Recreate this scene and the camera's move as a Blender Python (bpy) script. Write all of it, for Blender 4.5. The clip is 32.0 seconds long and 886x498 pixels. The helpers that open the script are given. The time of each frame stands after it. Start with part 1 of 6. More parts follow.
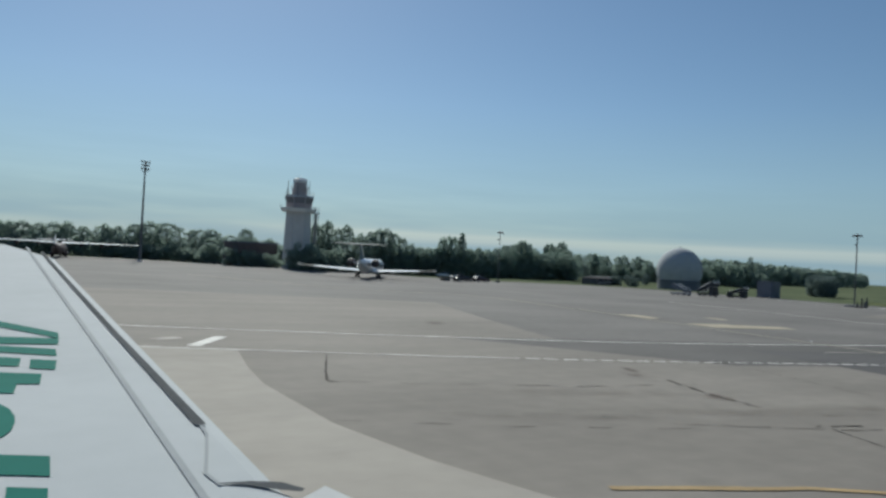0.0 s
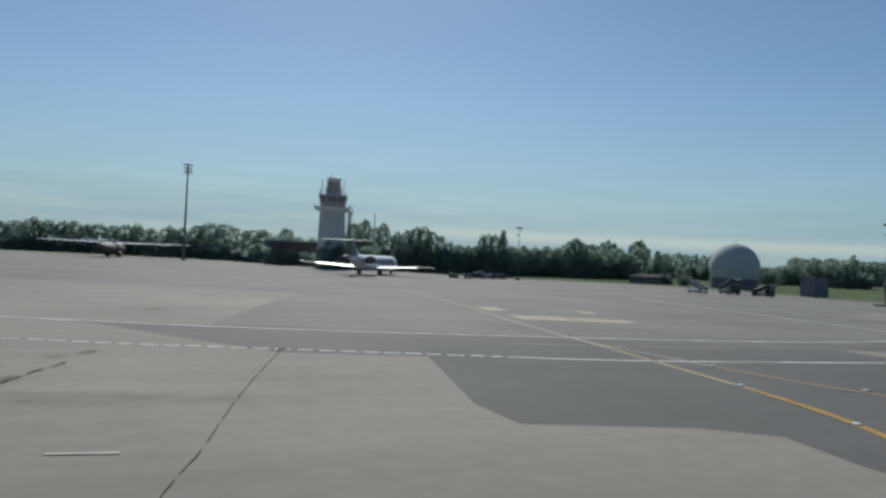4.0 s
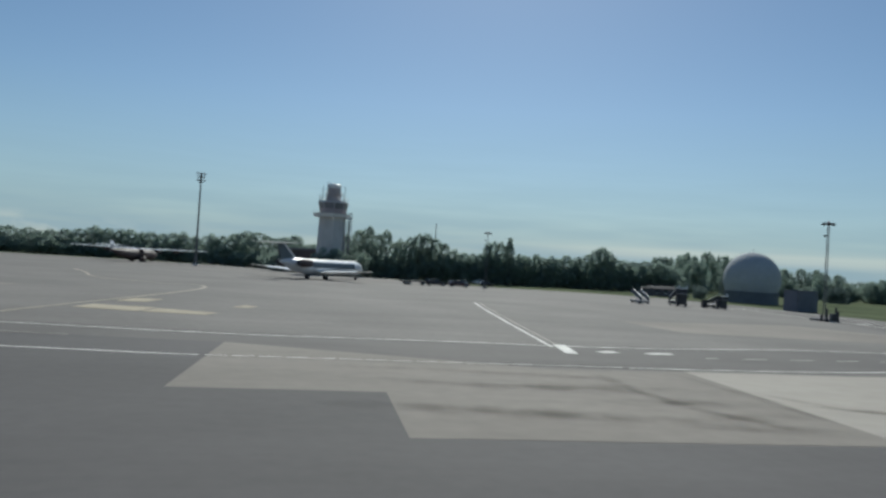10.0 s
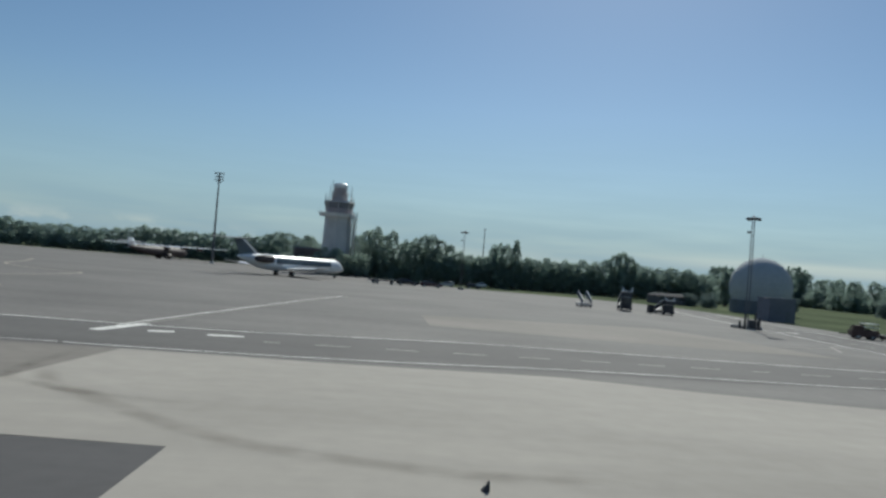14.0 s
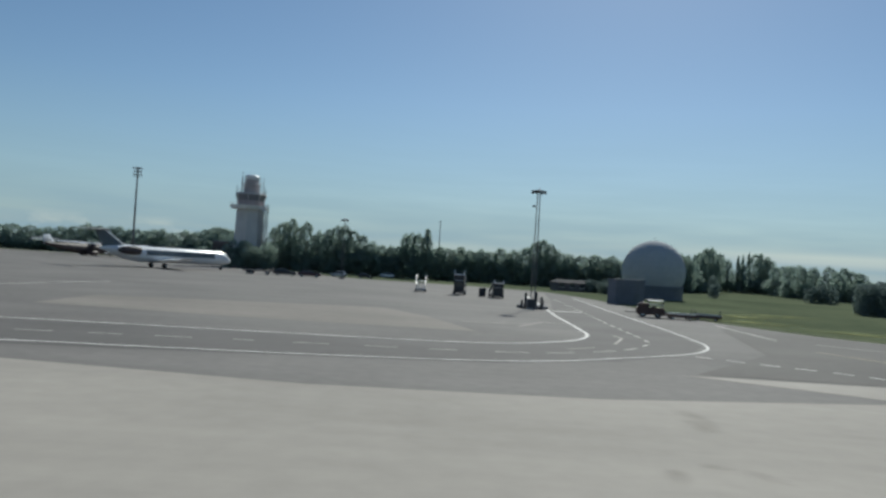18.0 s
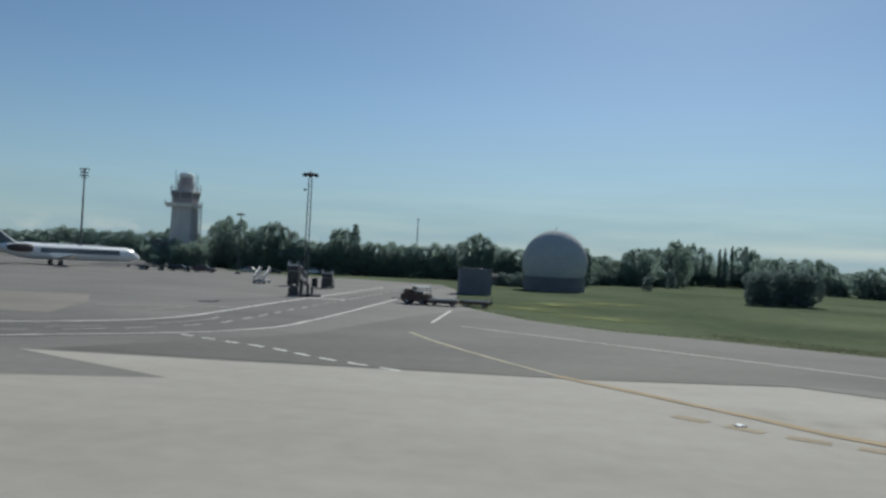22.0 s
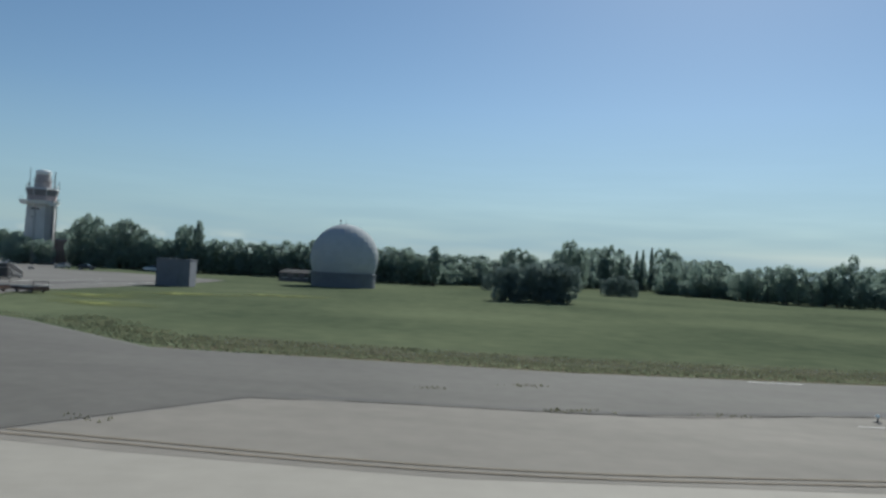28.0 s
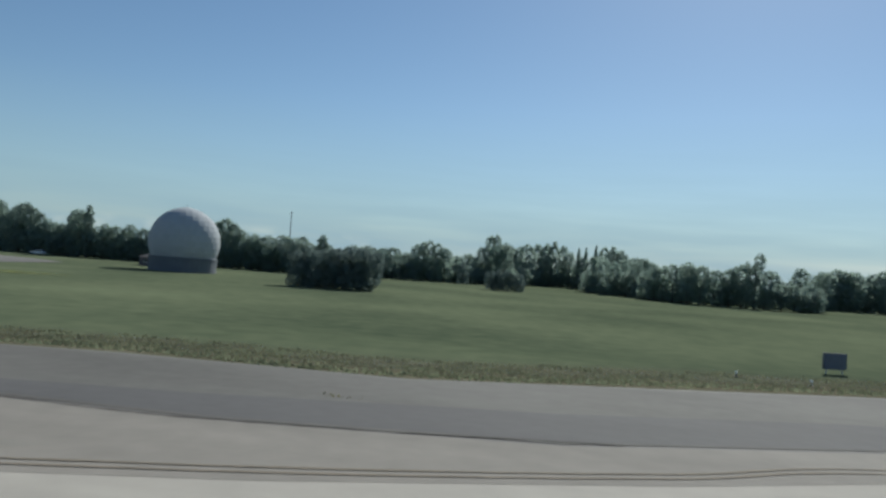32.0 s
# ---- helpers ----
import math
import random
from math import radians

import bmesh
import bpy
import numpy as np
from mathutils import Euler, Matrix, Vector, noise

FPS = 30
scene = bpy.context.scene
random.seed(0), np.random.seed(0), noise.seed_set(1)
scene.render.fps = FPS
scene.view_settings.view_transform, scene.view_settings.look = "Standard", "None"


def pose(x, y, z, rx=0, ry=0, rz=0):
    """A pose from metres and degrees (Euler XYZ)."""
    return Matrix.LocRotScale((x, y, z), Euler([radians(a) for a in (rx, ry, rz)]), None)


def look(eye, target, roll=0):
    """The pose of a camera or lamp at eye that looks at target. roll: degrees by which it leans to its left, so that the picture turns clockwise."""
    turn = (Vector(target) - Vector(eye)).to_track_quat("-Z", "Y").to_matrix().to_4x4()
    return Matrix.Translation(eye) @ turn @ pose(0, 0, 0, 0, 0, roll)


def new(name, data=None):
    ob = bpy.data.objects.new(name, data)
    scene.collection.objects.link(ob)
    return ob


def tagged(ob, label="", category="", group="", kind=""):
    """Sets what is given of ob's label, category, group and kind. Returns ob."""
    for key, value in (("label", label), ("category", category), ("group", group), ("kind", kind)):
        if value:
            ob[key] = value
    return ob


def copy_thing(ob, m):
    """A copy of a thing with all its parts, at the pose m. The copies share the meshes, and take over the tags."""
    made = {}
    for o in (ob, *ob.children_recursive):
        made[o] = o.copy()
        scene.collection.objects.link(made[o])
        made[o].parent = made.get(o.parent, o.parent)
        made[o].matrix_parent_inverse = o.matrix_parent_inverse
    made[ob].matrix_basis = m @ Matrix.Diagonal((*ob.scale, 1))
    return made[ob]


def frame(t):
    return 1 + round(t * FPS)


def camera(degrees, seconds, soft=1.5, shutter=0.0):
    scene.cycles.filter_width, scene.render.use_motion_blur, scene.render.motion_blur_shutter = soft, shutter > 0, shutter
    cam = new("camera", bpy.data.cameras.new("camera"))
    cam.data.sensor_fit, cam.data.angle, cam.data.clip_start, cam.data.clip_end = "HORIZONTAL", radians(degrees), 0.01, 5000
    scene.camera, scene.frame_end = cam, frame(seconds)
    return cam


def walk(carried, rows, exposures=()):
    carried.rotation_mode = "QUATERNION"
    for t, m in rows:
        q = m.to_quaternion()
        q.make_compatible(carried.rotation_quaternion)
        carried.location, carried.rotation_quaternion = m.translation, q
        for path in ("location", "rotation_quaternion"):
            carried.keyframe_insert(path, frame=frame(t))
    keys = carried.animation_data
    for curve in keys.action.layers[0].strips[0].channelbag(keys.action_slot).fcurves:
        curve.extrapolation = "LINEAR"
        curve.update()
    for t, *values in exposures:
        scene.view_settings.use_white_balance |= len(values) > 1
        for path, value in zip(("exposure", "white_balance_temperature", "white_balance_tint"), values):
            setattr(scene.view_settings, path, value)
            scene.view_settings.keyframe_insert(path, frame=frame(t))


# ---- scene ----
cam = camera(59.5, 32.0, soft=2.8)
PATH = [
    (0.0, 0.000, 0.000, -33.321, 0.865, -3.094),
    (0.5, 3.738, -1.558, -31.813, 0.824, -3.156),
    (1.0, 7.581, -3.062, -30.308, 0.803, -3.171),
    (1.5, 11.521, -4.508, -29.124, 0.777, -2.605),
    (2.0, 15.543, -5.896, -27.303, 0.768, -2.708),
    (2.5, 19.628, -7.229, -25.909, 0.771, -2.678),
    (3.0, 23.764, -8.512, -24.366, 0.761, -2.583),
    (3.5, 27.942, -9.749, -23.241, 0.665, -2.784),
    (4.0, 32.154, -10.938, -23.134, 0.579, -2.827),
    (4.5, 36.398, -12.064, -22.544, 0.504, -2.781),
    (5.0, 40.670, -13.106, -21.050, 0.443, -2.715),
    (5.5, 44.963, -14.041, -19.125, 0.397, -2.697),
    (6.0, 49.259, -14.862, -18.534, 0.368, -2.797),
    (6.5, 53.522, -15.574, -17.407, 0.382, -2.998),
    (7.0, 57.742, -16.189, -16.676, 0.468, -3.030),
    (7.5, 61.920, -16.718, -15.743, 0.519, -3.245),
    (8.0, 66.110, -17.175, -15.143, 0.532, -3.192),
    (8.5, 70.369, -17.570, -14.387, 0.508, -3.231),
    (9.0, 74.724, -17.886, -13.625, 0.736, -3.337),
    (9.5, 79.187, -18.114, -12.715, 0.854, -3.156),
    (10.0, 83.754, -18.255, -11.308, 1.172, -3.462),
    (10.5, 88.383, -18.303, -9.866, 1.365, -3.823),
    (11.0, 93.022, -18.249, -9.302, 1.175, -4.453),
    (11.5, 97.630, -18.089, -8.358, 1.076, -4.578),
    (12.0, 102.191, -17.822, -7.204, 0.945, -4.576),
    (12.5, 106.715, -17.469, -6.063, 0.864, -4.671),
    (13.0, 111.214, -17.062, -5.248, 1.010, -4.530),
    (13.5, 115.678, -16.623, -4.121, 1.256, -4.424),
    (14.0, 120.107, -16.154, -2.633, 1.294, -4.620),
    (14.5, 124.506, -15.659, -2.755, 1.055, -3.536),
    (15.0, 128.878, -15.141, -1.900, 0.980, -3.138),
    (15.5, 133.224, -14.600, -1.114, 1.008, -3.197),
    (16.0, 137.554, -14.037, -0.723, 1.080, -3.482),
    (16.5, 141.878, -13.462, -0.726, 1.136, -3.762),
    (17.0, 146.212, -12.882, -0.848, 1.117, -3.807),
    (17.5, 150.581, -12.300, -0.727, 1.026, -3.790),
    (18.0, 154.998, -11.723, -0.824, 1.036, -3.591),
    (18.5, 159.466, -11.147, -0.558, 1.217, -3.168),
    (19.0, 163.979, -10.567, -0.152, 1.273, -3.316),
    (19.5, 168.533, -9.974, 0.495, 1.193, -3.394),
    (20.0, 173.126, -9.359, 1.372, 1.040, -3.459),
    (20.5, 177.744, -8.712, 1.550, 0.831, -4.008),
    (21.0, 182.371, -8.024, 2.200, 0.742, -3.911),
    (21.5, 186.989, -7.286, 2.469, 0.677, -3.582),
    (22.0, 191.589, -6.500, 2.999, 0.940, -2.870),
    (22.5, 196.176, -5.674, 3.299, 0.977, -3.240),
    (23.0, 200.766, -4.825, 3.046, 0.934, -3.116),
    (23.5, 205.349, -3.964, 3.258, 0.938, -3.293),
    (24.0, 209.902, -3.099, 3.285, 0.902, -2.536),
    (24.5, 214.402, -2.230, 3.927, 0.955, -2.646),
    (25.0, 218.867, -1.350, 4.348, 1.074, -2.612),
    (25.5, 223.329, -0.450, 4.454, 1.098, -3.048),
    (26.0, 227.817, 0.481, 4.426, 1.153, -3.423),
    (26.5, 232.353, 1.445, 4.579, 1.226, -3.674),
    (27.0, 236.952, 2.448, 4.975, 1.300, -3.738),
    (27.5, 241.628, 3.496, 5.477, 1.362, -3.554),
    (28.0, 246.392, 4.591, 5.642, 1.395, -3.057),
    (28.5, 251.251, 5.736, 6.098, 1.425, -3.384),
    (29.0, 256.208, 6.939, 6.403, 1.328, -3.380),
    (29.5, 261.259, 8.202, 6.742, 1.287, -3.465),
    (30.0, 266.396, 9.530, 6.970, 1.216, -3.771),
    (30.5, 271.603, 10.923, 7.422, 1.207, -3.674),
    (31.0, 276.863, 12.382, 7.775, 1.244, -3.997),
    (31.5, 282.160, 13.902, 7.913, 1.221, -4.187),
    (32.0, 287.484, 15.480, 8.347, 1.280, -4.326),
]
walk(cam, [(r[0], pose(r[1], r[2], 5.3, 90 + r[4], r[5], r[3])) for r in PATH], [(0.0, 0.08, 6150, 2), (13.0, 0.08, 6150, 2), (22.0, 0.1, 6150, 2), (28.0, 0.22, 6150, 2), (32.0, 0.24, 6150, 2)])

# ---- sky and sun ----
SUN_AZ, SUN_EL = radians(15), radians(37)
world = bpy.data.worlds.new("world")
scene.world = world
world.use_nodes = True
wn, wl = world.node_tree.nodes, world.node_tree.links
sky = wn.new("ShaderNodeTexSky")
sky.sky_type = "NISHITA"
sky.sun_disc = False
sky.sun_elevation, sky.sun_rotation = SUN_EL, SUN_AZ
sky.altitude = 200
sky.air_density, sky.dust_density, sky.ozone_density = 1.0, 0.28, 3.4
wn["Background"].inputs["Strength"].default_value = 0.064
wl.new(sky.outputs[0], wn["Background"].inputs["Color"])
sun_data = bpy.data.lights.new("sun", "SUN")
sun_data.energy, sun_data.angle, sun_data.color = 4.6, radians(0.55), (1.0, 0.94, 0.86)
sun = new("sun", sun_data)
sun_dir = Vector((math.sin(SUN_AZ) * math.cos(SUN_EL), math.cos(SUN_AZ) * math.cos(SUN_EL), math.sin(SUN_EL)))
sun.matrix_world = look(sun_dir * 400, (0, 0, 0))


# a glowing sheet of painted horizon haze and thin cloud, 3.5 km off
haze_cloud_mat = bpy.data.materials.new("glowing horizon haze and cloud")
haze_cloud_mat.use_nodes = True
cn, cl = haze_cloud_mat.node_tree.nodes, haze_cloud_mat.node_tree.links
cn.remove(cn["Principled BSDF"])
glow, clear, blend = cn.new("ShaderNodeEmission"), cn.new("ShaderNodeBsdfTransparent"), cn.new("ShaderNodeMixShader")
# bluish glow laid over the low sky to tone down its brightness
glow.inputs["Color"].default_value, glow.inputs["Strength"].default_value = (0.40, 0.575, 0.66, 1), 0.63
cpos, cmap, cnoise, csep = cn.new("ShaderNodeNewGeometry"), cn.new("ShaderNodeVectorMath"), cn.new("ShaderNodeTexNoise"), cn.new("ShaderNodeSeparateXYZ")
cmap.operation = "MULTIPLY"
cmap.inputs[1].default_value = (0.0012, 0.0012, 0.012)
cnoise.inputs["Scale"].default_value, cnoise.inputs["Detail"].default_value = 1.0, 6.0
cl.new(cpos.outputs["Position"], cmap.inputs[0])
cl.new(cmap.outputs[0], cnoise.inputs["Vector"])
cl.new(cpos.outputs["Position"], csep.inputs[0])
cramp = cn.new("ShaderNodeValToRGB")
while len(cramp.color_ramp.elements) < 4:
    cramp.color_ramp.elements.new(0.5)
for e, (pos, val) in zip(cramp.color_ramp.elements, ((0.0, 0.92), (0.2, 0.8), (0.5, 0.4), (1.0, 0.0))):
    e.position, e.color = pos, (val, val, val, 1)
cdiv, cmul, crange = cn.new("ShaderNodeMath"), cn.new("ShaderNodeMath"), cn.new("ShaderNodeMapRange")
cdiv.operation, cmul.operation = "DIVIDE", "MULTIPLY"
cdiv.inputs[1].default_value = 700
crange.inputs["From Min"].default_value, crange.inputs["From Max"].default_value = 0.3, 0.6
crange.inputs["To Min"].default_value = 0.7
cl.new(csep.outputs["Z"], cdiv.inputs[0])
cl.new(cdiv.outputs[0], cramp.inputs[0])
cl.new(cnoise.outputs["Fac"], crange.inputs["Value"])
cl.new(cramp.outputs[0], cmul.inputs[0])
cl.new(crange.outputs[0], cmul.inputs[1])
cstrip, cband, ctint = cn.new("ShaderNodeValToRGB"), cn.new("ShaderNodeMath"), cn.new("ShaderNodeMix")
while len(cstrip.color_ramp.elements) < 5:
    cstrip.color_ramp.elements.new(0.5)
for e, (pos, val) in zip(cstrip.color_ramp.elements, ((0.1, 0.0), (0.14, 0.7), (0.17, 0.9), (0.195, 0.3), (0.23, 0.0))):
    e.position, e.color = pos, (val, val, val, 1)
cband.operation = "MULTIPLY"
cl.new(cdiv.outputs[0], cstrip.inputs[0])
cl.new(cstrip.outputs[0], cband.inputs[0])
cl.new(crange.outputs[0], cband.inputs[1])
ctint.data_type = "RGBA"
ctint.inputs["A"].default_value, ctint.inputs["B"].default_value = (0.378, 0.545, 0.672, 1), (0.74, 0.8, 0.8, 1)
# the pale strip lies over the east and north-east, small heaps of cloud over the north-west
ceast, cboth = cn.new("ShaderNodeMapRange"), cn.new("ShaderNodeMath")
ceast.interpolation_type = "SMOOTHSTEP"
ceast.inputs["From Min"].default_value, ceast.inputs["From Max"].default_value = 800, 1700
cl.new(csep.outputs["X"], ceast.inputs["Value"])
cboth.operation = "MULTIPLY"
cl.new(cband.outputs[0], cboth.inputs[0])
cl.new(ceast.outputs[0], cboth.inputs[1])
cheap, cpuff, cwest, clow = cn.new("ShaderNodeTexNoise"), cn.new("ShaderNodeMapRange"), cn.new("ShaderNodeMapRange"), cn.new("ShaderNodeMapRange")
cscale = cn.new("ShaderNodeVectorMath")
cscale.operation = "MULTIPLY"
cscale.inputs[1].default_value = (0.006, 0.006, 0.014)
cl.new(cpos.outputs["Position"], cscale.inputs[0])
cl.new(cscale.outputs[0], cheap.inputs["Vector"])
cheap.inputs["Scale"].default_value, cheap.inputs["Detail"].default_value = 1.0, 7.0
cpuff.inputs["From Min"].default_value, cpuff.inputs["From Max"].default_value, cpuff.inputs["To Max"].default_value = 0.5, 0.7, 0.85
cwest.inputs["From Min"].default_value, cwest.inputs["From Max"].default_value = -300, -900
clow.inputs["From Min"].default_value, clow.inputs["From Max"].default_value = 130, 70
cl.new(cheap.outputs["Fac"], cpuff.inputs["Value"])
cl.new(csep.outputs["X"], cwest.inputs["Value"])
cl.new(csep.outputs["Z"], clow.inputs["Value"])
cmany = cboth.outputs[0]
cheaped = cpuff.outputs[0]
for node in (cwest, clow):
    m = cn.new("ShaderNodeMath")
    m.operation = "MULTIPLY"
    cl.new(cheaped, m.inputs[0])
    cl.new(node.outputs[0], m.inputs[1])
    cheaped = m.outputs[0]
csum = cn.new("ShaderNodeMath")
csum.operation = "ADD"
cl.new(cmany, csum.inputs[0])
cl.new(cheaped, csum.inputs[1])
cl.new(csum.outputs[0], ctint.inputs["Factor"])
cl.new(ctint.outputs["Result"], glow.inputs["Color"])
cl.new(cmul.outputs[0], blend.inputs[0])
cl.new(clear.outputs[0], blend.inputs[1])
cl.new(glow.outputs[0], blend.inputs[2])
cl.new(blend.outputs[0], cn["Material Output"].inputs["Surface"])
bm = bmesh.new()
arc = [(150 + 3300 * math.sin(radians(a)), 100 + 3300 * math.cos(radians(a))) for a in range(-80, 101, 5)]
low = [(bm.verts.new((x, y, -2)), bm.verts.new((x, y, 700))) for x, y in arc]
for a, b in zip(low, low[1:]):
    bm.faces.new((a[0], b[0], b[1], a[1]))
haze_cloud_mesh = bpy.data.meshes.new("backdrop")
bm.to_mesh(haze_cloud_mesh)
bm.free()
haze_cloud_mesh.materials.append(haze_cloud_mat)
tagged(new("backdrop", haze_cloud_mesh), "glowing backdrop of painted horizon haze and pale thin cloud", "cloud", kind="structure")


# ---- materials ----
def mat(name, base, rough=0.7, metal=0.0, vary=0.25, scale=1.0, fine=12.0, bump=0.0, tint=None, translucent=0.0, random_by="", spec=0.3, spread=0.28, streak=0.0):
    """A surface with colour variation at two scales and fine relief. scale, fine: features per metre."""
    m = bpy.data.materials.new(name)
    m.use_nodes = True
    n, l = m.node_tree.nodes, m.node_tree.links
    b = n["Principled BSDF"]
    b.inputs["Roughness"].default_value, b.inputs["Metallic"].default_value = rough, metal
    b.inputs["Specular IOR Level"].default_value = spec
    geo = n.new("ShaderNodeNewGeometry")
    big, small = n.new("ShaderNodeTexNoise"), n.new("ShaderNodeTexNoise")
    for node, s, d in ((big, scale, 5.0), (small, fine, 3.0)):
        node.inputs["Scale"].default_value, node.inputs["Detail"].default_value = s, d
        l.new(geo.outputs["Position"], node.inputs["Vector"])
    mix = n.new("ShaderNodeMath")
    mix.operation = "MULTIPLY_ADD"
    l.new(big.outputs["Fac"], mix.inputs[0])
    mix.inputs[1].default_value = 0.65
    half = n.new("ShaderNodeMath")
    half.operation = "MULTIPLY"
    half.inputs[1].default_value = 0.35
    l.new(small.outputs["Fac"], half.inputs[0])
    l.new(half.outputs[0], mix.inputs[2])
    ramp = n.new("ShaderNodeValToRGB")
    lo = [c * (1 - vary) for c in base]
    hi = [min(1, c * (1 + vary)) for c in (tint or base)]
    ramp.color_ramp.elements[0].position, ramp.color_ramp.elements[1].position = 0.32, 0.68
    ramp.color_ramp.elements[0].color, ramp.color_ramp.elements[1].color = (*lo, 1), (*hi, 1)
    l.new(mix.outputs[0], ramp.inputs[0])
    out = ramp.outputs[0]
    if streak:
        bands = n.new("ShaderNodeTexNoise")
        bands.inputs["Scale"].default_value, bands.inputs["Detail"].default_value, bands.inputs["Roughness"].default_value = 1.0, 6.0, 0.62
        stretch = n.new("ShaderNodeMapping")
        stretch.inputs["Rotation"].default_value[2] = 0.06
        stretch.inputs["Scale"].default_value = (0.035, 0.22, 1.0)
        l.new(geo.outputs["Position"], stretch.inputs["Vector"])
        l.new(stretch.outputs[0], bands.inputs["Vector"])
        level = n.new("ShaderNodeMapRange")
        level.inputs["From Min"].default_value, level.inputs["From Max"].default_value = 0.3, 0.7
        level.inputs["To Min"].default_value, level.inputs["To Max"].default_value = 1 - streak, 1 + streak
        l.new(bands.outputs["Fac"], level.inputs["Value"])
        wear = n.new("ShaderNodeHueSaturation")
        l.new(level.outputs[0], wear.inputs["Value"])
        l.new(out, wear.inputs["Color"])
        out = wear.outputs[0]
    if random_by:
        hsv = n.new("ShaderNodeHueSaturation")
        if random_by == "object":
            rnd = n.new("ShaderNodeObjectInfo").outputs["Random"]
        else:
            rnd = geo.outputs["Random Per Island"]
        rng = n.new("ShaderNodeMapRange")
        rng.inputs["To Min"].default_value, rng.inputs["To Max"].default_value = 1 - spread, 1 + spread
        l.new(rnd, rng.inputs["Value"])
        l.new(rng.outputs[0], hsv.inputs["Value"])
        l.new(out, hsv.inputs["Color"])
        out = hsv.outputs[0]
    l.new(out, b.inputs["Base Color"])
    if bump:
        bp = n.new("ShaderNodeBump")
        bp.inputs["Strength"].default_value, bp.inputs["Distance"].default_value = bump, 0.02
        l.new(small.outputs["Fac"], bp.inputs["Height"])
        l.new(bp.outputs[0], b.inputs["Normal"])
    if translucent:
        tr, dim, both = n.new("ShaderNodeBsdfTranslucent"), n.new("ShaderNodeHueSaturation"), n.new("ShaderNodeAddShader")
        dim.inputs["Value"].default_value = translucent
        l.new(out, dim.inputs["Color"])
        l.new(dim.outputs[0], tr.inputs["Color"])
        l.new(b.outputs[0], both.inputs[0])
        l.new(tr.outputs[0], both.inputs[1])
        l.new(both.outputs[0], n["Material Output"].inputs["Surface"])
    return m


def soft_mat(name, base, strength, grain=0.6):
    """Dirt on the ground that thins out towards the rim of its patch."""
    m = bpy.data.materials.new(name)
    m.use_nodes = True
    n, l = m.node_tree.nodes, m.node_tree.links
    b = n["Principled BSDF"]
    b.inputs["Base Color"].default_value, b.inputs["Roughness"].default_value, b.inputs["Specular IOR Level"].default_value = (*base, 1), 0.95, 0.05
    co, ln, geo, noise = n.new("ShaderNodeTexCoord"), n.new("ShaderNodeVectorMath"), n.new("ShaderNodeNewGeometry"), n.new("ShaderNodeTexNoise")
    ln.operation = "LENGTH"
    l.new(co.outputs["UV"], ln.inputs[0])
    noise.inputs["Scale"].default_value, noise.inputs["Detail"].default_value = grain, 5.0
    l.new(geo.outputs["Position"], noise.inputs["Vector"])
    fall, grainy, both = n.new("ShaderNodeMapRange"), n.new("ShaderNodeMapRange"), n.new("ShaderNodeMath")
    fall.interpolation_type = "SMOOTHSTEP"
    fall.inputs["From Min"].default_value, fall.inputs["From Max"].default_value = 1.0, 0.15
    l.new(ln.outputs["Value"], fall.inputs["Value"])
    grainy.inputs["From Min"].default_value, grainy.inputs["From Max"].default_value = 0.3, 0.65
    grainy.inputs["To Max"].default_value = strength
    l.new(noise.outputs["Fac"], grainy.inputs["Value"])
    both.operation = "MULTIPLY"
    l.new(fall.outputs[0], both.inputs[0])
    l.new(grainy.outputs[0], both.inputs[1])
    l.new(both.outputs[0], b.inputs["Alpha"])
    return m


DIRT_DARK = soft_mat("dark rubber and oil dirt", (0.075, 0.068, 0.064), 0.24)
DIRT_BROWN = soft_mat("brown dirt", (0.13, 0.108, 0.088), 0.2)
DIRT_RED = soft_mat("reddish oil dirt", (0.11, 0.072, 0.064), 0.5, 1.2)
DIRT_PALE = soft_mat("pale scuffed cement dust", (0.4, 0.375, 0.33), 0.24)
ROUGH = soft_mat("brownish rough grass", (0.112, 0.108, 0.074), 0.6, 0.35)
GRASS_BRIGHT = soft_mat("fresh yellow-green grass", (0.17, 0.19, 0.07), 0.95, 0.25)
ASPHALT = mat("apron asphalt", (0.138, 0.13, 0.124), 0.9, vary=0.17, scale=0.06, fine=1.3, bump=0.25, tint=(0.156, 0.147, 0.138), spec=0.2, streak=0.1)
ASPHALT_DARK = mat("dark asphalt", (0.09, 0.086, 0.087), 0.9, vary=0.14, scale=0.09, fine=1.5, bump=0.25, spec=0.2, streak=0.1)
ASPHALT_ROAD = mat("service road asphalt", (0.112, 0.106, 0.102), 0.9, vary=0.15, scale=0.11, fine=1.5, bump=0.25, spec=0.2, streak=0.1)
CONCRETE = mat("pale concrete", (0.306, 0.284, 0.252), 0.9, vary=0.12, scale=0.05, fine=0.9, bump=0.2, spec=0.2, streak=0.08)
CONCRETE_TAN = mat("weathered concrete", (0.197, 0.18, 0.16), 0.9, vary=0.15, scale=0.07, fine=1.0, bump=0.2, spec=0.2, streak=0.11)
SHOULDER = mat("shoulder asphalt", (0.112, 0.106, 0.098), 0.9, vary=0.2, scale=0.09, fine=1.2, bump=0.25, spec=0.2, streak=0.1)
GRASS_GROUND = mat("mown grass", (0.083, 0.105, 0.068), 1.0, vary=0.22, scale=0.035, fine=0.5, bump=0.6, tint=(0.114, 0.13, 0.08), spec=0.0)
DRY_GRASS = mat("dry grass verge", (0.125, 0.116, 0.08), 1.0, vary=0.2, scale=0.25, fine=2.5, bump=0.5, spec=0.0)
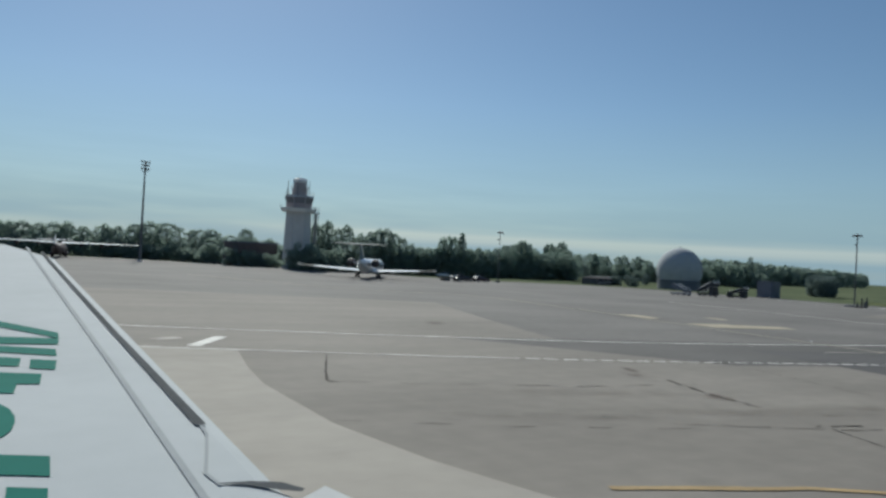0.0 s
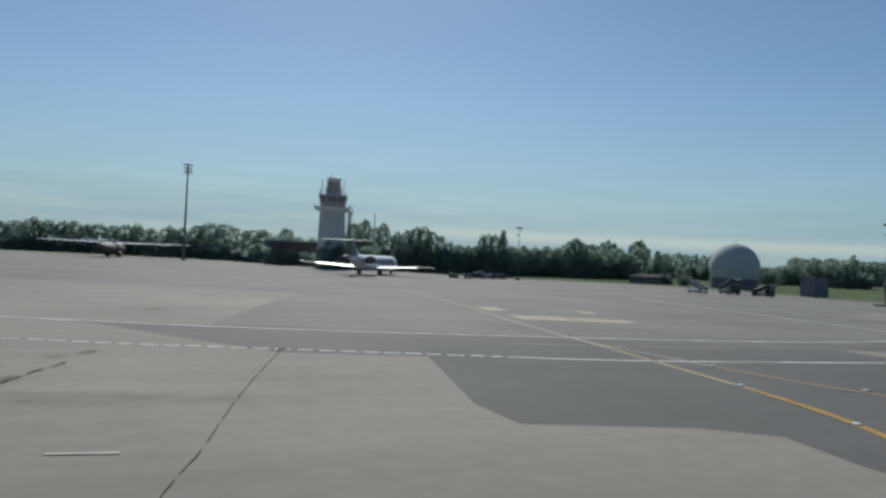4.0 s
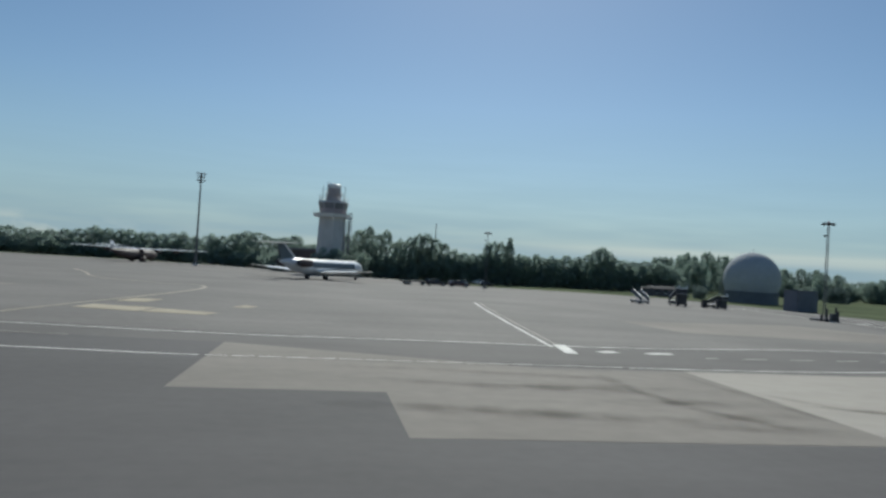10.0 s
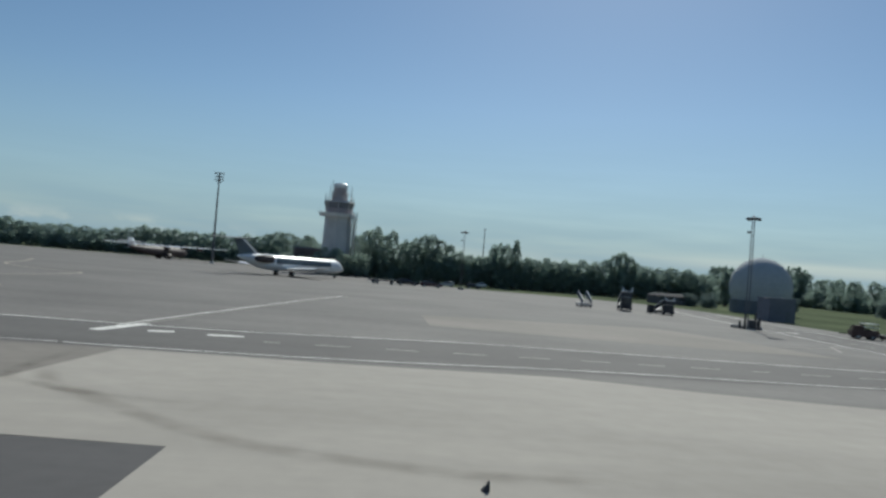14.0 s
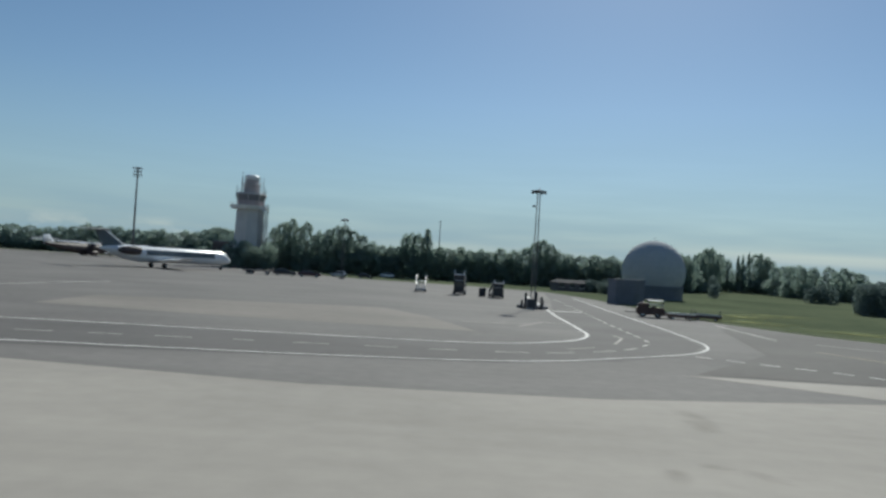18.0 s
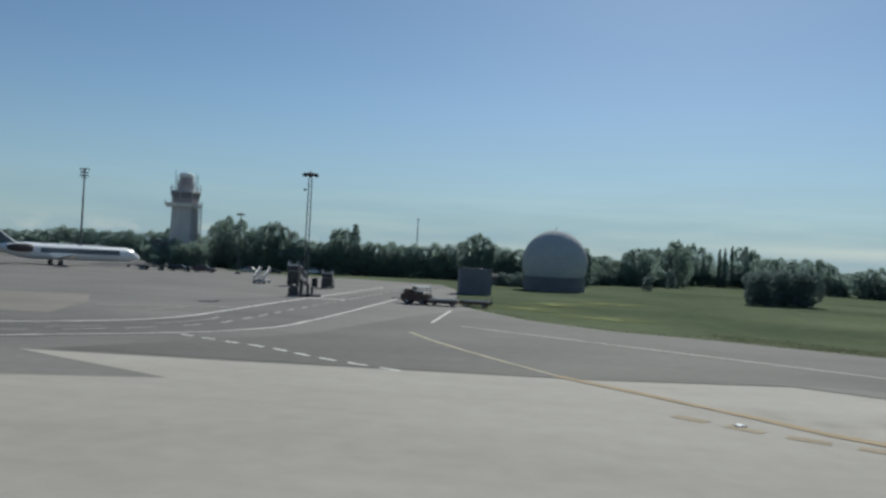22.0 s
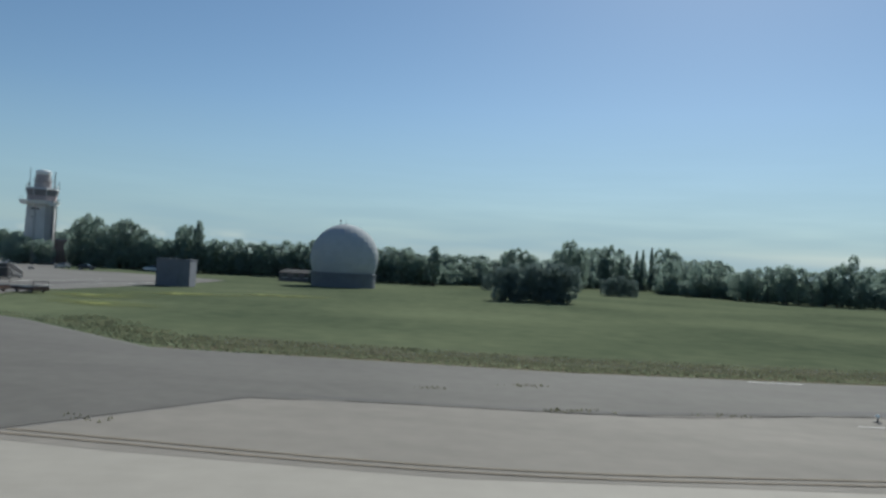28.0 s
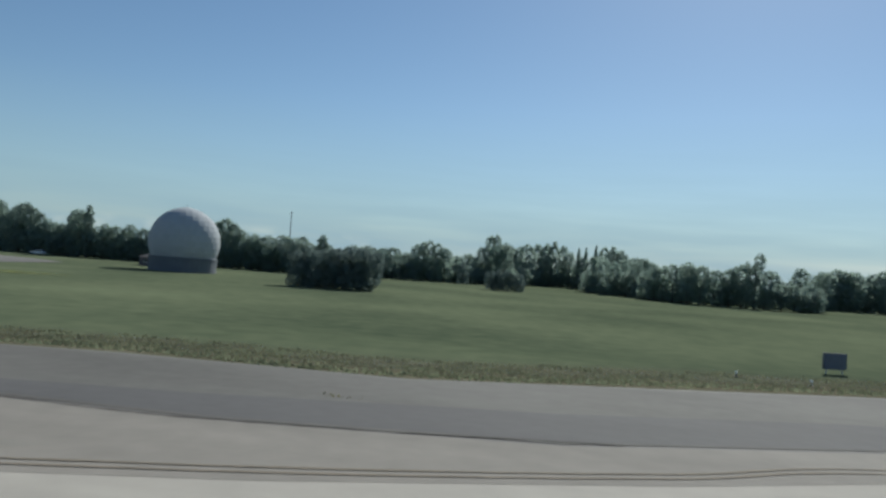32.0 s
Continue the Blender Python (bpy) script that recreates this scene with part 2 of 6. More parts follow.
GRASS_BLADE = mat("grass tuft", (0.098, 0.115, 0.074), 0.95, vary=0.15, scale=0.2, fine=3.0, tint=(0.115, 0.122, 0.08), translucent=1.0, spec=0.0)
ROUGH_BLADE = mat("rough grass blades", (0.088, 0.1, 0.064), 0.95, vary=0.12, scale=0.25, fine=3.0, tint=(0.1, 0.104, 0.066), translucent=0.75, spec=0.0)
DRY_BLADE = mat("dry grass blades", (0.115, 0.11, 0.074), 0.95, vary=0.15, scale=0.2, fine=3.0, translucent=0.8, spec=0.0)
WHITE_PAINT = mat("worn white road paint", (0.68, 0.665, 0.63), 0.85, vary=0.22, scale=0.6, fine=5.0, spec=0.15)
MID_PAINT = mat("half worn white road paint", (0.47, 0.455, 0.42), 0.85, vary=0.28, scale=0.8, fine=5.0, spec=0.15)
FADED_PAINT = mat("faded white road paint", (0.33, 0.31, 0.28), 0.85, vary=0.3, scale=0.8, fine=5.0)
YELLOW_PAINT = mat("worn yellow road paint", (0.335, 0.205, 0.062), 0.85, vary=0.22, scale=0.6, fine=5.0, spec=0.15)
YELLOW_FADED = mat("faded yellow road paint", (0.30, 0.215, 0.105), 0.85, vary=0.25, scale=0.6, fine=5.0)
YELLOW_PALE = mat("pale worn yellow paint", (0.36, 0.332, 0.275), 0.9, vary=0.2, scale=0.6, fine=5.0, spec=0.1)
YELLOW_GHOST = mat("nearly worn off yellow paint", (0.30, 0.245, 0.175), 0.9, vary=0.14, scale=0.5, fine=4.0, spec=0.1)
YELLOW_MID = mat("worn orange yellow paint", (0.325, 0.25, 0.16), 0.9, vary=0.2, scale=0.6, fine=5.0, spec=0.1)
REPAIR_PALE = mat("pale repair mortar", (0.232, 0.21, 0.182), 0.9, vary=0.12, scale=0.6, fine=4.0, spec=0.1)
YELLOW_DULL = mat("dirty yellow paint", (0.19, 0.162, 0.128), 0.9, vary=0.2, scale=0.5, fine=4.0, spec=0.1)
YELLOW_CHALK = mat("chalky worn yellow paint", (0.37, 0.33, 0.255), 0.9, vary=0.2, scale=0.6, fine=5.0, spec=0.1)
YELLOW_TAN = mat("tan worn yellow paint", (0.34, 0.275, 0.175), 0.9, vary=0.2, scale=0.6, fine=5.0, spec=0.1)
RED_PAINT = mat("worn red road paint", (0.29, 0.135, 0.122), 0.85, vary=0.3, scale=0.5, fine=4.0)
TAR = mat("crack sealing tar", (0.085, 0.078, 0.072), 0.95, vary=0.3, scale=1.0, fine=6.0, spec=0.03)
# leaf tone turned bluish and see-through share raised to stand in for haze
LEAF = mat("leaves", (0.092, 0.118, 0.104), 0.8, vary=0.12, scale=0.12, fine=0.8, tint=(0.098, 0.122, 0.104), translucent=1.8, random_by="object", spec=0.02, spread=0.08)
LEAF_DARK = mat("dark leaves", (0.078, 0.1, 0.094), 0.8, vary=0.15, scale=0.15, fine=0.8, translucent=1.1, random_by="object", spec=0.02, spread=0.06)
BARK = mat("bark", (0.10, 0.08, 0.06), 0.9, vary=0.3, scale=1.0, fine=8.0, bump=0.5)
TOWER_CONCRETE = mat("tower concrete", (0.54, 0.53, 0.52), 0.8, vary=0.12, scale=0.3, fine=3.0, bump=0.2)
WHITE_METAL = mat("white painted metal", (0.75, 0.75, 0.74), 0.4, vary=0.06, scale=0.6, fine=5.0)
AIRCRAFT_WHITE = mat("white aircraft paint", (0.78, 0.79, 0.80), 0.28, vary=0.05, scale=0.4, fine=3.0)
AIRCRAFT_BAND = mat("dark fuselage band", (0.12, 0.145, 0.16), 0.35, vary=0.12, scale=0.5, fine=3.0)
AIRCRAFT_GREY = mat("dark brownish aircraft paint", (0.085, 0.07, 0.07), 0.6, vary=0.1, scale=0.4, fine=3.0, spec=0.15)
TAIL_GREY = mat("dull grey tail paint", (0.3, 0.31, 0.32), 0.7, vary=0.08, scale=0.4, fine=3.0, spec=0.1)
GALVANISED = mat("galvanised steel", (0.42, 0.43, 0.44), 0.5, 0.6, vary=0.15, scale=1.0, fine=8.0)
DARK_METAL = mat("dark grey metal", (0.07, 0.07, 0.075), 0.75, vary=0.2, scale=1.0, fine=8.0, spec=0.12)
RUBBER = mat("black rubber", (0.025, 0.025, 0.025), 0.8, vary=0.2, scale=2.0, fine=9.0)
BROWN_METAL = mat("reddish brown painted metal", (0.12, 0.078, 0.068), 0.6, vary=0.18, scale=1.0, fine=6.0, spec=0.15)
RED_METAL = mat("red painted metal", (0.35, 0.06, 0.05), 0.5, vary=0.15, scale=1.0, fine=6.0)
YELLOW_METAL = mat("yellow painted metal", (0.6, 0.4, 0.05), 0.5, vary=0.15, scale=1.0, fine=6.0)
GLASS_DARK = mat("tinted glass", (0.06, 0.065, 0.07), 0.12, vary=0.1, scale=0.5, fine=3.0, spec=0.5)
RADOME = mat("radome panels", (0.40, 0.42, 0.44), 0.95, vary=0.05, scale=0.25, fine=2.5, random_by="object", spread=0.035, spec=0.05)
RADOME_RIM = mat("radome seams", (0.45, 0.46, 0.47), 0.6, vary=0.08, scale=0.5, fine=4.0)
SKIRT = mat("radome base wall", (0.14, 0.152, 0.172), 0.7, vary=0.15, scale=0.4, fine=3.0)
RENDER_WALL = mat("plastered wall", (0.13, 0.122, 0.13), 0.9, vary=0.12, scale=0.4, fine=3.0)
ROOF_TILE = mat("dull grey roof", (0.085, 0.084, 0.088), 0.95, vary=0.2, scale=0.6, fine=5.0, spec=0.05)
SHED_GREY = mat("grey shed cladding", (0.25, 0.26, 0.29), 0.6, vary=0.1, scale=0.5, fine=4.0)
GREEN_PAINT = mat("teal green lettering paint", (0.02, 0.15, 0.12), 0.85, vary=0.08, scale=0.8, fine=6.0, spec=0.05)
SLATE_METAL = mat("slate cladding", (0.165, 0.175, 0.205), 0.75, vary=0.12, scale=0.5, fine=4.0, spec=0.1)
MAST_GREY = mat("weathered mast steel", (0.16, 0.16, 0.165), 0.9, vary=0.15, scale=0.8, fine=6.0, spec=0.05)
WING_GREY = mat("white wing paint", (0.45, 0.475, 0.485), 0.85, vary=0.05, scale=0.8, fine=4.0, spec=0.08)
WING_DARK = mat("dark wing gap", (0.1, 0.105, 0.11), 0.9, vary=0.2, scale=1.0, fine=8.0, spec=0.02)
WING_SEAM = mat("grey sealant", (0.33, 0.35, 0.36), 0.85, vary=0.1, scale=1.5, fine=9.0, spec=0.07)
WING_METAL = mat("brushed wing metal", (0.5, 0.51, 0.51), 0.8, vary=0.1, scale=1.5, fine=9.0, spec=0.1)
CAB_GLASS = mat("hazy cab glass", (0.2, 0.19, 0.2), 0.3, vary=0.12, scale=0.5, fine=3.0, spec=0.4)
LENS_WHITE = mat("white lamp lens", (0.85, 0.85, 0.82), 0.2, vary=0.03, scale=2.0, fine=9.0)


# ---- building helpers ----
def part(name, bm, material, parent=None, label=""):
    me = bpy.data.meshes.new(name)
    bm.to_mesh(me)
    bm.free()
    me.materials.append(material)
    ob = new(name, me)
    if parent:
        ob.parent = parent
    if label:
        ob["label"] = label
    return ob


def box(bm, sx, sy, sz, m=None, bevel=0.0):
    """A box of that size standing on z = 0 of the pose m."""
    r = bmesh.ops.create_cube(bm, size=1, matrix=(m or Matrix()) @ Matrix.Translation((0, 0, sz / 2)) @ Matrix.Diagonal((sx, sy, sz, 1)))
    if bevel:
        edges = list({e for v in r["verts"] for e in v.link_edges})
        bmesh.ops.bevel(bm, geom=edges, offset=bevel, segments=2, affect="EDGES")
    return bm


def tube(bm, r1, r2, p0, p1, n=10):
    """A closed tapered tube from p0 to p1."""
    a, b = Vector(p0), Vector(p1)
    d = b - a
    m = Matrix.Translation((a + b) / 2) @ d.to_track_quat("Z", "Y").to_matrix().to_4x4()
    bmesh.ops.create_cone(bm, cap_ends=True, segments=n, radius1=r1, radius2=r2, depth=d.length, matrix=m)
    return bm


def lathe(bm, profile, n=24, m=None):
    """Turns (radius, height) pairs round z."""
    rings = []
    for r, z in profile:
        rings.append([bm.verts.new((m or Matrix()) @ Vector((r * math.cos(2 * math.pi * i / n), r * math.sin(2 * math.pi * i / n), z))) for i in range(n)])
    for a, b in zip(rings, rings[1:]):
        for i in range(n):
            bm.faces.new((a[i], a[(i + 1) % n], b[(i + 1) % n], b[i]))
    bm.faces.new(rings[0][::-1])
    bm.faces.new(rings[-1])
    return bm


def loft(bm, rings, close=True):
    """Skins rings of equally many points."""
    vs = [[bm.verts.new(p) for p in ring] for ring in rings]
    n = len(vs[0])
    for a, b in zip(vs, vs[1:]):
        for i in range(n):
            bm.faces.new((a[i], a[(i + 1) % n], b[(i + 1) % n], b[i]))
    if close:
        bm.faces.new(vs[0][::-1])
        bm.faces.new(vs[-1])
    bmesh.ops.recalc_face_normals(bm, faces=bm.faces)
    return bm


def smooth(ob):
    for p in ob.data.polygons:
        p.use_smooth = True
    return ob


def thing(name, at, label, category, heading=0.0, group="", kind=""):
    """An empty at a thing's base, heading in degrees, that its parts hang under."""
    ob = new(name)
    ob.matrix_world = pose(at[0], at[1], at[2] if len(at) > 2 else 0, 0, 0, heading)
    return tagged(ob, label, category, group, kind)


def sheet(name, outline, z, material, label="", category="pavement", parent=None):
    """A flat sheet of paving 3 cm thick whose top lies at z."""
    bm = bmesh.new()
    f = bm.faces.new([bm.verts.new((x, y, z)) for x, y in outline])
    f.normal_update()
    if f.normal.z < 0:
        f.normal_flip()
    bmesh.ops.triangulate(bm, faces=bm.faces)
    ob = part(name, bm, material, parent)
    return tagged(ob, label, category, kind="structure") if not parent else ob


def smooth_line(points, step=1.0):
    """Points along a Catmull-Rom curve through the given ones."""
    p = [Vector(q) for q in points]
    p = [2 * p[0] - p[1]] + p + [2 * p[-1] - p[-2]]
    out = []
    for i in range(1, len(p) - 2):
        k = max(1, int((p[i + 1] - p[i]).length / step))
        for j in range(k):
            t = j / k
            out.append(0.5 * (2 * p[i] + (p[i + 1] - p[i - 1]) * t + (2 * p[i - 1] - 5 * p[i] + 4 * p[i + 1] - p[i + 2]) * t * t + (3 * p[i] - p[i - 1] - 3 * p[i + 1] + p[i + 2]) * t ** 3))
    return out + [p[-2]]


LAYER = [0]


def stripe(name, points, width, material, z=0.024, label="", dash=None, wobble=0.0, curve=True, category="road marking", step=1.0, taper=0.0):
    """A painted line on the ground along the points; dash: (on, off) lengths."""
    pts = smooth_line(points, step) if curve and len(points) > 2 else [Vector(q) for q in points]
    if not curve or len(points) == 2:
        fine = []
        for a, b in zip(pts, pts[1:]):
            k = max(1, int((b - a).length / step))
            fine += [a.lerp(b, j / k) for j in range(k)]
        pts = fine + [pts[-1]]
    LAYER[0] += 1
    z += LAYER[0] * 0.00012
    bm = bmesh.new()
    run, prev = 0.0, None
    rng = random.Random(len(points) * 7 + int(points[0][0]))
    for i, p in enumerate(pts):
        d = (pts[min(i + 1, len(pts) - 1)] - pts[max(i - 1, 0)]).normalized()
        ends = min(1.0, (min(i, len(pts) - 1 - i) * step + 0.02) / taper) if taper else 1.0
        nrm = Vector((-d.y, d.x)) * width / 2 * ends * (1 + rng.uniform(-wobble, wobble))
        q = p + Vector((-d.y, d.x)) * rng.uniform(-wobble, wobble) * width * 0.5
        cur = (bm.verts.new((q.x + nrm.x, q.y + nrm.y, z)), bm.verts.new((q.x - nrm.x, q.y - nrm.y, z)))
        if prev:
            run += (p - pts[i - 1]).length
            if not dash or run % (dash[0] + dash[1]) < dash[0]:
                bm.faces.new((prev[0], prev[1], cur[1], cur[0]))
        prev = cur
    bmesh.ops.delete(bm, geom=[v for v in bm.verts if not v.link_faces], context="VERTS")
    bmesh.ops.recalc_face_normals(bm, faces=bm.faces)
    for f in bm.faces:
        if f.normal.z < 0:
            f.normal_flip()
    return tagged(part(name, bm, material), label, category, kind="structure")


# ---- ground ----
sheet("ground", [(-2500, -2500), (3500, -2500), (3500, 4500), (-2500, 4500)], -0.03, GRASS_GROUND, "green grass field with dry yellow patches", "grass")
sheet("apron", [(-300, -140), (520, -140), (520, 118), (400, 86), (304, 60), (281, 50.8), (267, 50.3), (249, 47), (237, 46.6), (226, 46.3), (211, 57.5), (203, 61.5),
                (196, 70), (191, 82), (188.5, 92), (188, 108), (187, 135), (185.5, 152), (182, 170), (166, 180), (150, 184), (137, 184), (124, 198), (104, 240), (90, 262), (60, 285), (20, 300), (-300, 330)],
      0.0, ASPHALT, "grey airport apron asphalt with stains and patches", "apron")
sheet("concrete_apron_west", [(-200, -80), (51.5, -80), (51.8, 4.3), (52.5, 7.8), (50.5, 9.4), (44.6, 11.2), (44.6, 14.6), (47.8, 27.0), (49.8, 35), (37.4, 40), (44.5, 60), (53, 82), (20, 96), (-200, 140)], 0.004, CONCRETE_TAN,
      "weathered tan concrete apron with cracks", "apron")
sheet("asphalt_taxiway_dark", [(51.5, -80), (114.2, -80), (114.2, 4.6), (99.6, 4.7), (87.7, 5), (88, 13.1), (79.4, 13), (80.4, 29), (64, 30.5), (49.7, 34.6), (47.8, 27.0), (44.6, 14.6), (44.6, 11.2), (50.5, 9.4), (52.5, 7.8), (51.8, 4.3)], 0.008, ASPHALT_DARK,
      "dark resurfaced asphalt taxiway", "taxiway")
sheet("concrete_patch", [(79.4, 13), (88, 13.1), (87.7, 5), (105.2, 4.8), (106.4, 22.8), (98, 22), (80.4, 29)], 0.010, CONCRETE_TAN, "tan concrete patch between asphalt", "apron")
sheet("concrete_taxiway", [(105.2, 4.8), (114.2, 4.6), (114.2, -80), (520, -80), (520, 80), (400, 55), (300, 44.6), (288, 40), (277, 38.3), (261, 38.6), (250.5, 34.9), (240, 33.8), (236.5, 33), (231.8, 25.3), (227.2, 24.1), (222, 23.2), (217.4, 24.7), (213, 28), (207, 32.4), (197, 30.8), (180, 30.3), (169, 30.4),
                           (178.9, 24.6), (162.5, 20.8), (150, 20.2), (135.4, 22.4), (128.9, 24.2), (117, 23.1), (106.4, 22.8)], 0.012, CONCRETE, "pale concrete taxiway slabs with stains", "taxiway")
sheet("concrete_taxiway_worn", [(222, 23.2), (227.2, 24.1), (231.8, 25.3), (236.5, 33), (240, 33.8), (250.5, 34.9), (261, 38.6), (277, 38.3), (288, 40), (300, 44.6), (400, 55), (520, 80), (520, 74), (400, 52), (330, 47), (300, 40.8), (291, 36.6), (281, 32.8), (268, 29.0), (256, 26.0), (245, 24.2), (236, 24.2), (232, 24.5)], 0.016, CONCRETE_TAN,
      "worn tan concrete beside the taxiway centre line", "taxiway")
sheet("concrete_stand", [(122.5, 52.5), (122, 66), (150, 74), (155, 64), (159, 50.5), (140, 50.5)], 0.008, CONCRETE_TAN, "pale concrete parking stand", "apron")
sheet("service_road", [(30, 45), (64, 37), (95, 34.5), (118, 37.2), (140, 39.6), (157, 41.4), (164, 45.5), (168.3, 51), (169.5, 62), (170.5, 85), (176, 123), (181.5, 170), (185.5, 150), (183.6, 146), (179.6, 88), (178, 60), (176.6, 49), (173, 41.5), (166.6, 35), (158.9, 31), (140, 27.6), (118, 24.6), (105, 23), (80, 22.3), (60, 23.6), (40, 29)], 0.006, ASPHALT_ROAD,
      "dark service road asphalt with white edge lines", "road")
sheet("taxiway_shoulder", [(170, 31), (197, 31), (207, 32.6), (213, 28.2), (217.4, 24.9), (222, 23.4), (227.2, 24.3), (231.6, 25.5), (236.3, 33.2), (250.5, 35.1), (261, 38.8), (277, 38.6), (288, 40.3), (300, 45), (400, 56), (400, 85), (304, 59.4), (281, 50.3), (267, 49.8), (249, 46.6), (226, 45.9), (211, 57), (203, 61), (196, 69.6), (190.6, 80), (186, 70), (180, 45)], 0.018, SHOULDER,
      "dark asphalt shoulder beside the grass", "taxiway shoulder")
sheet("shoulder_worn", [(206, 33.4), (216.9, 31.4), (222.9, 28.4), (229, 27), (231.4, 25.7), (227.2, 24.5), (222, 23.6), (217.4, 25.1), (213, 28.4)], 0.0195, ASPHALT, "paler worn asphalt beside the concrete", "taxiway shoulder")
sheet("concrete_apron_pale", [(-200, 44), (-200, -80), (22, -80), (14.5, 5), (12.1, 13.7), (11.3, 17.3), (10.8, 22.2), (11.3, 29.7), (12.2, 34.2), (13.8, 40.5), (5, 43.5)], 0.014, CONCRETE,
      "pale smooth concrete with a ragged edge", "apron")

# ---- markings on the ground ----
EDGE_SOUTH = [(5, 44), (21, 37), (34, 32), (48, 27.8), (60, 24.6), (77, 22.8), (96, 23.3), (107, 23.6), (118, 24.9), (132, 27.9), (148, 29.6), (160, 32.2), (168, 37.6), (174, 43), (177, 49), (178, 57), (178.8, 68), (179.8, 88), (182.5, 137)]
EDGE_NORTH = [(5, 56), (11, 52.9), (27, 46), (42.6, 40.3), (63, 36.0), (80, 33.8), (95, 34.4), (102, 34.4), (110, 35.1), (118.6, 37.2), (126, 38.9), (140, 39.7), (157, 41), (164, 45), (168, 51.5), (169.0, 62), (169.6, 77), (170.7, 93.5), (173.4, 135)]
stripe("road_edge_line_west", EDGE_SOUTH[:2] + [(28, 34.2)], 0.22, WHITE_PAINT, label="worn white edge line of the service road", wobble=0.25)
stripe("road_edge_dashes", [(28.4, 34.1), (34, 32), (48, 27.8), (52, 26.6)], 0.27, WHITE_PAINT, label="worn broken white edge line of the service road", dash=(0.85, 0.3), wobble=0.12, step=0.1)
stripe("road_edge_dashes", [(79.9, 22.75), (96, 23.3), (103, 23.5)], 0.17, WHITE_PAINT, label="worn broken white edge line of the service road", dash=(1.2, 0.18), wobble=0.2, step=0.1)
stripe("road_edge_line_middle", [(52.3, 26.5), (60, 24.6), (77, 22.8), (79.6, 22.75)], 0.25, WHITE_PAINT, label="worn white edge line of the service road", wobble=0.15)
stripe("road_edge_line_south", [(103.3, 23.5)] + EDGE_SOUTH[7:], 0.25, WHITE_PAINT, label="worn white edge line of the service road", wobble=0.25)
stripe("road_edge_line_north", EDGE_NORTH, 0.3, WHITE_PAINT, label="worn white edge line of the service road", wobble=0.25)
stripe("road_centre_line", [(112, 30), (140, 34), (160, 36.6), (168, 41.5), (171.9, 47.6), (172.7, 50.9), (173.2, 58.6), (173.9, 72), (175.0, 89), (177.5, 130)], 0.22, MID_PAINT, label="dashed white centre line of the service road", dash=(2, 2))
stripe("taxiway_edge_dashes", [(173.2, 40.6), (176.5, 38.4), (180, 36.2), (183.6, 33.1), (188.2, 30.1)], 0.26, WHITE_PAINT, label="short white dashes across the road mouth", dash=(1.2, 0.9), step=0.1)
stripe("road_give_way_line", [(170.8, 87.4), (174.8, 88.8)], 0.8, WHITE_PAINT, label="broad white give way bar on the road", curve=False)
stripe("road_arrow_bar", [(158, 60), (165, 62.5)], 0.35, FADED_PAINT, label="faded white bar on the apron", curve=False)
stripe("stand_edge_line", [(188.3, 78), (187.4, 60)], 0.3, MID_PAINT, label="white stand edge line by the grass", curve=False)
stripe("taxiway_edge_line", [(190, 58), (201.6, 48.6), (208.5, 43), (215.7, 37), (221.8, 32.4), (227.2, 28.3)], 0.26, MID_PAINT, label="faded white taxiway edge line", wobble=0.2)
stripe("apron_mark", [(172.4, 94.5), (176.2, 92.4)], 0.4, FADED_PAINT, label="faded white mark on the road", curve=False)
stripe("apron_mark", [(163.2, 58.2), (166.3, 65.6), (168.6, 66.0)], 0.3, FADED_PAINT, label="faded white hooked mark beside the road", curve=False)
stripe("road_arrow_bar", [(170.8, 54.2), (171.0, 51.9), (169.1, 46.4)], 0.25, FADED_PAINT, label="faded white hooked mark on the road", curve=False)
stripe("road_arrow_bar", [(164.5, 40.6), (166.9, 42.9)], 0.22, FADED_PAINT, label="faded white mark on the road", curve=False)
stripe("pit_edge_strip", [(218.7, 24.2), (220.1, 23.6)], 0.2, WHITE_PAINT, z=0.03, label="pale strip at the slab edge", curve=False, category="kerb strip")
stripe("yellow_lead_line", [(50, -2), (53.7, 2.9), (55.8, 6.1), (57.7, 10.7), (58.9, 15.6)], 0.42, YELLOW_PAINT, label="worn yellow taxi lead-in line", wobble=0.1, step=0.5)
stripe("yellow_lead_line_pale", [(58.9, 15.6), (60.0, 21.8), (61.5, 30)], 0.4, YELLOW_TAN, label="tan worn yellow taxi lead-in line", wobble=0.12)
stripe("yellow_lead_line_pale", [(61.5, 30), (63.9, 45.5), (67.1, 62)], 0.4, YELLOW_PALE, label="pale worn yellow taxi lead-in line", wobble=0.12)
stripe("yellow_lead_line_far", [(67.1, 62), (70.5, 80), (72.3, 95), (70.6, 104), (62.5, 107), (53, 117), (47, 136), (41, 152)], 0.5, YELLOW_PALE, label="faded pale taxi lead-in line", wobble=0.15)
stripe("road_inner_line", [(55.5, 32.4), (57.3, 32.2), (62.6, 30.8), (67.3, 30.2), (71.7, 29.6)], 0.2, FADED_PAINT, label="short faded white line on the road", wobble=0.2)
stripe("yellow_branch_line", [(62.2, 32), (62.4, 29.9), (62.8, 22.6)], 0.28, YELLOW_PALE, label="pale faded yellow branch line", wobble=0.12)
stripe("yellow_branch_line", [(62.8, 22.6), (63.4, 17.3), (64.8, 12.8), (66.2, 10.0), (67.5, 7.7), (68.7, 6.0), (70.9, 3.2), (73.0, 1.1), (76, -1.2)], 0.28, YELLOW_TAN, label="tan faded yellow branch line", wobble=0.12)
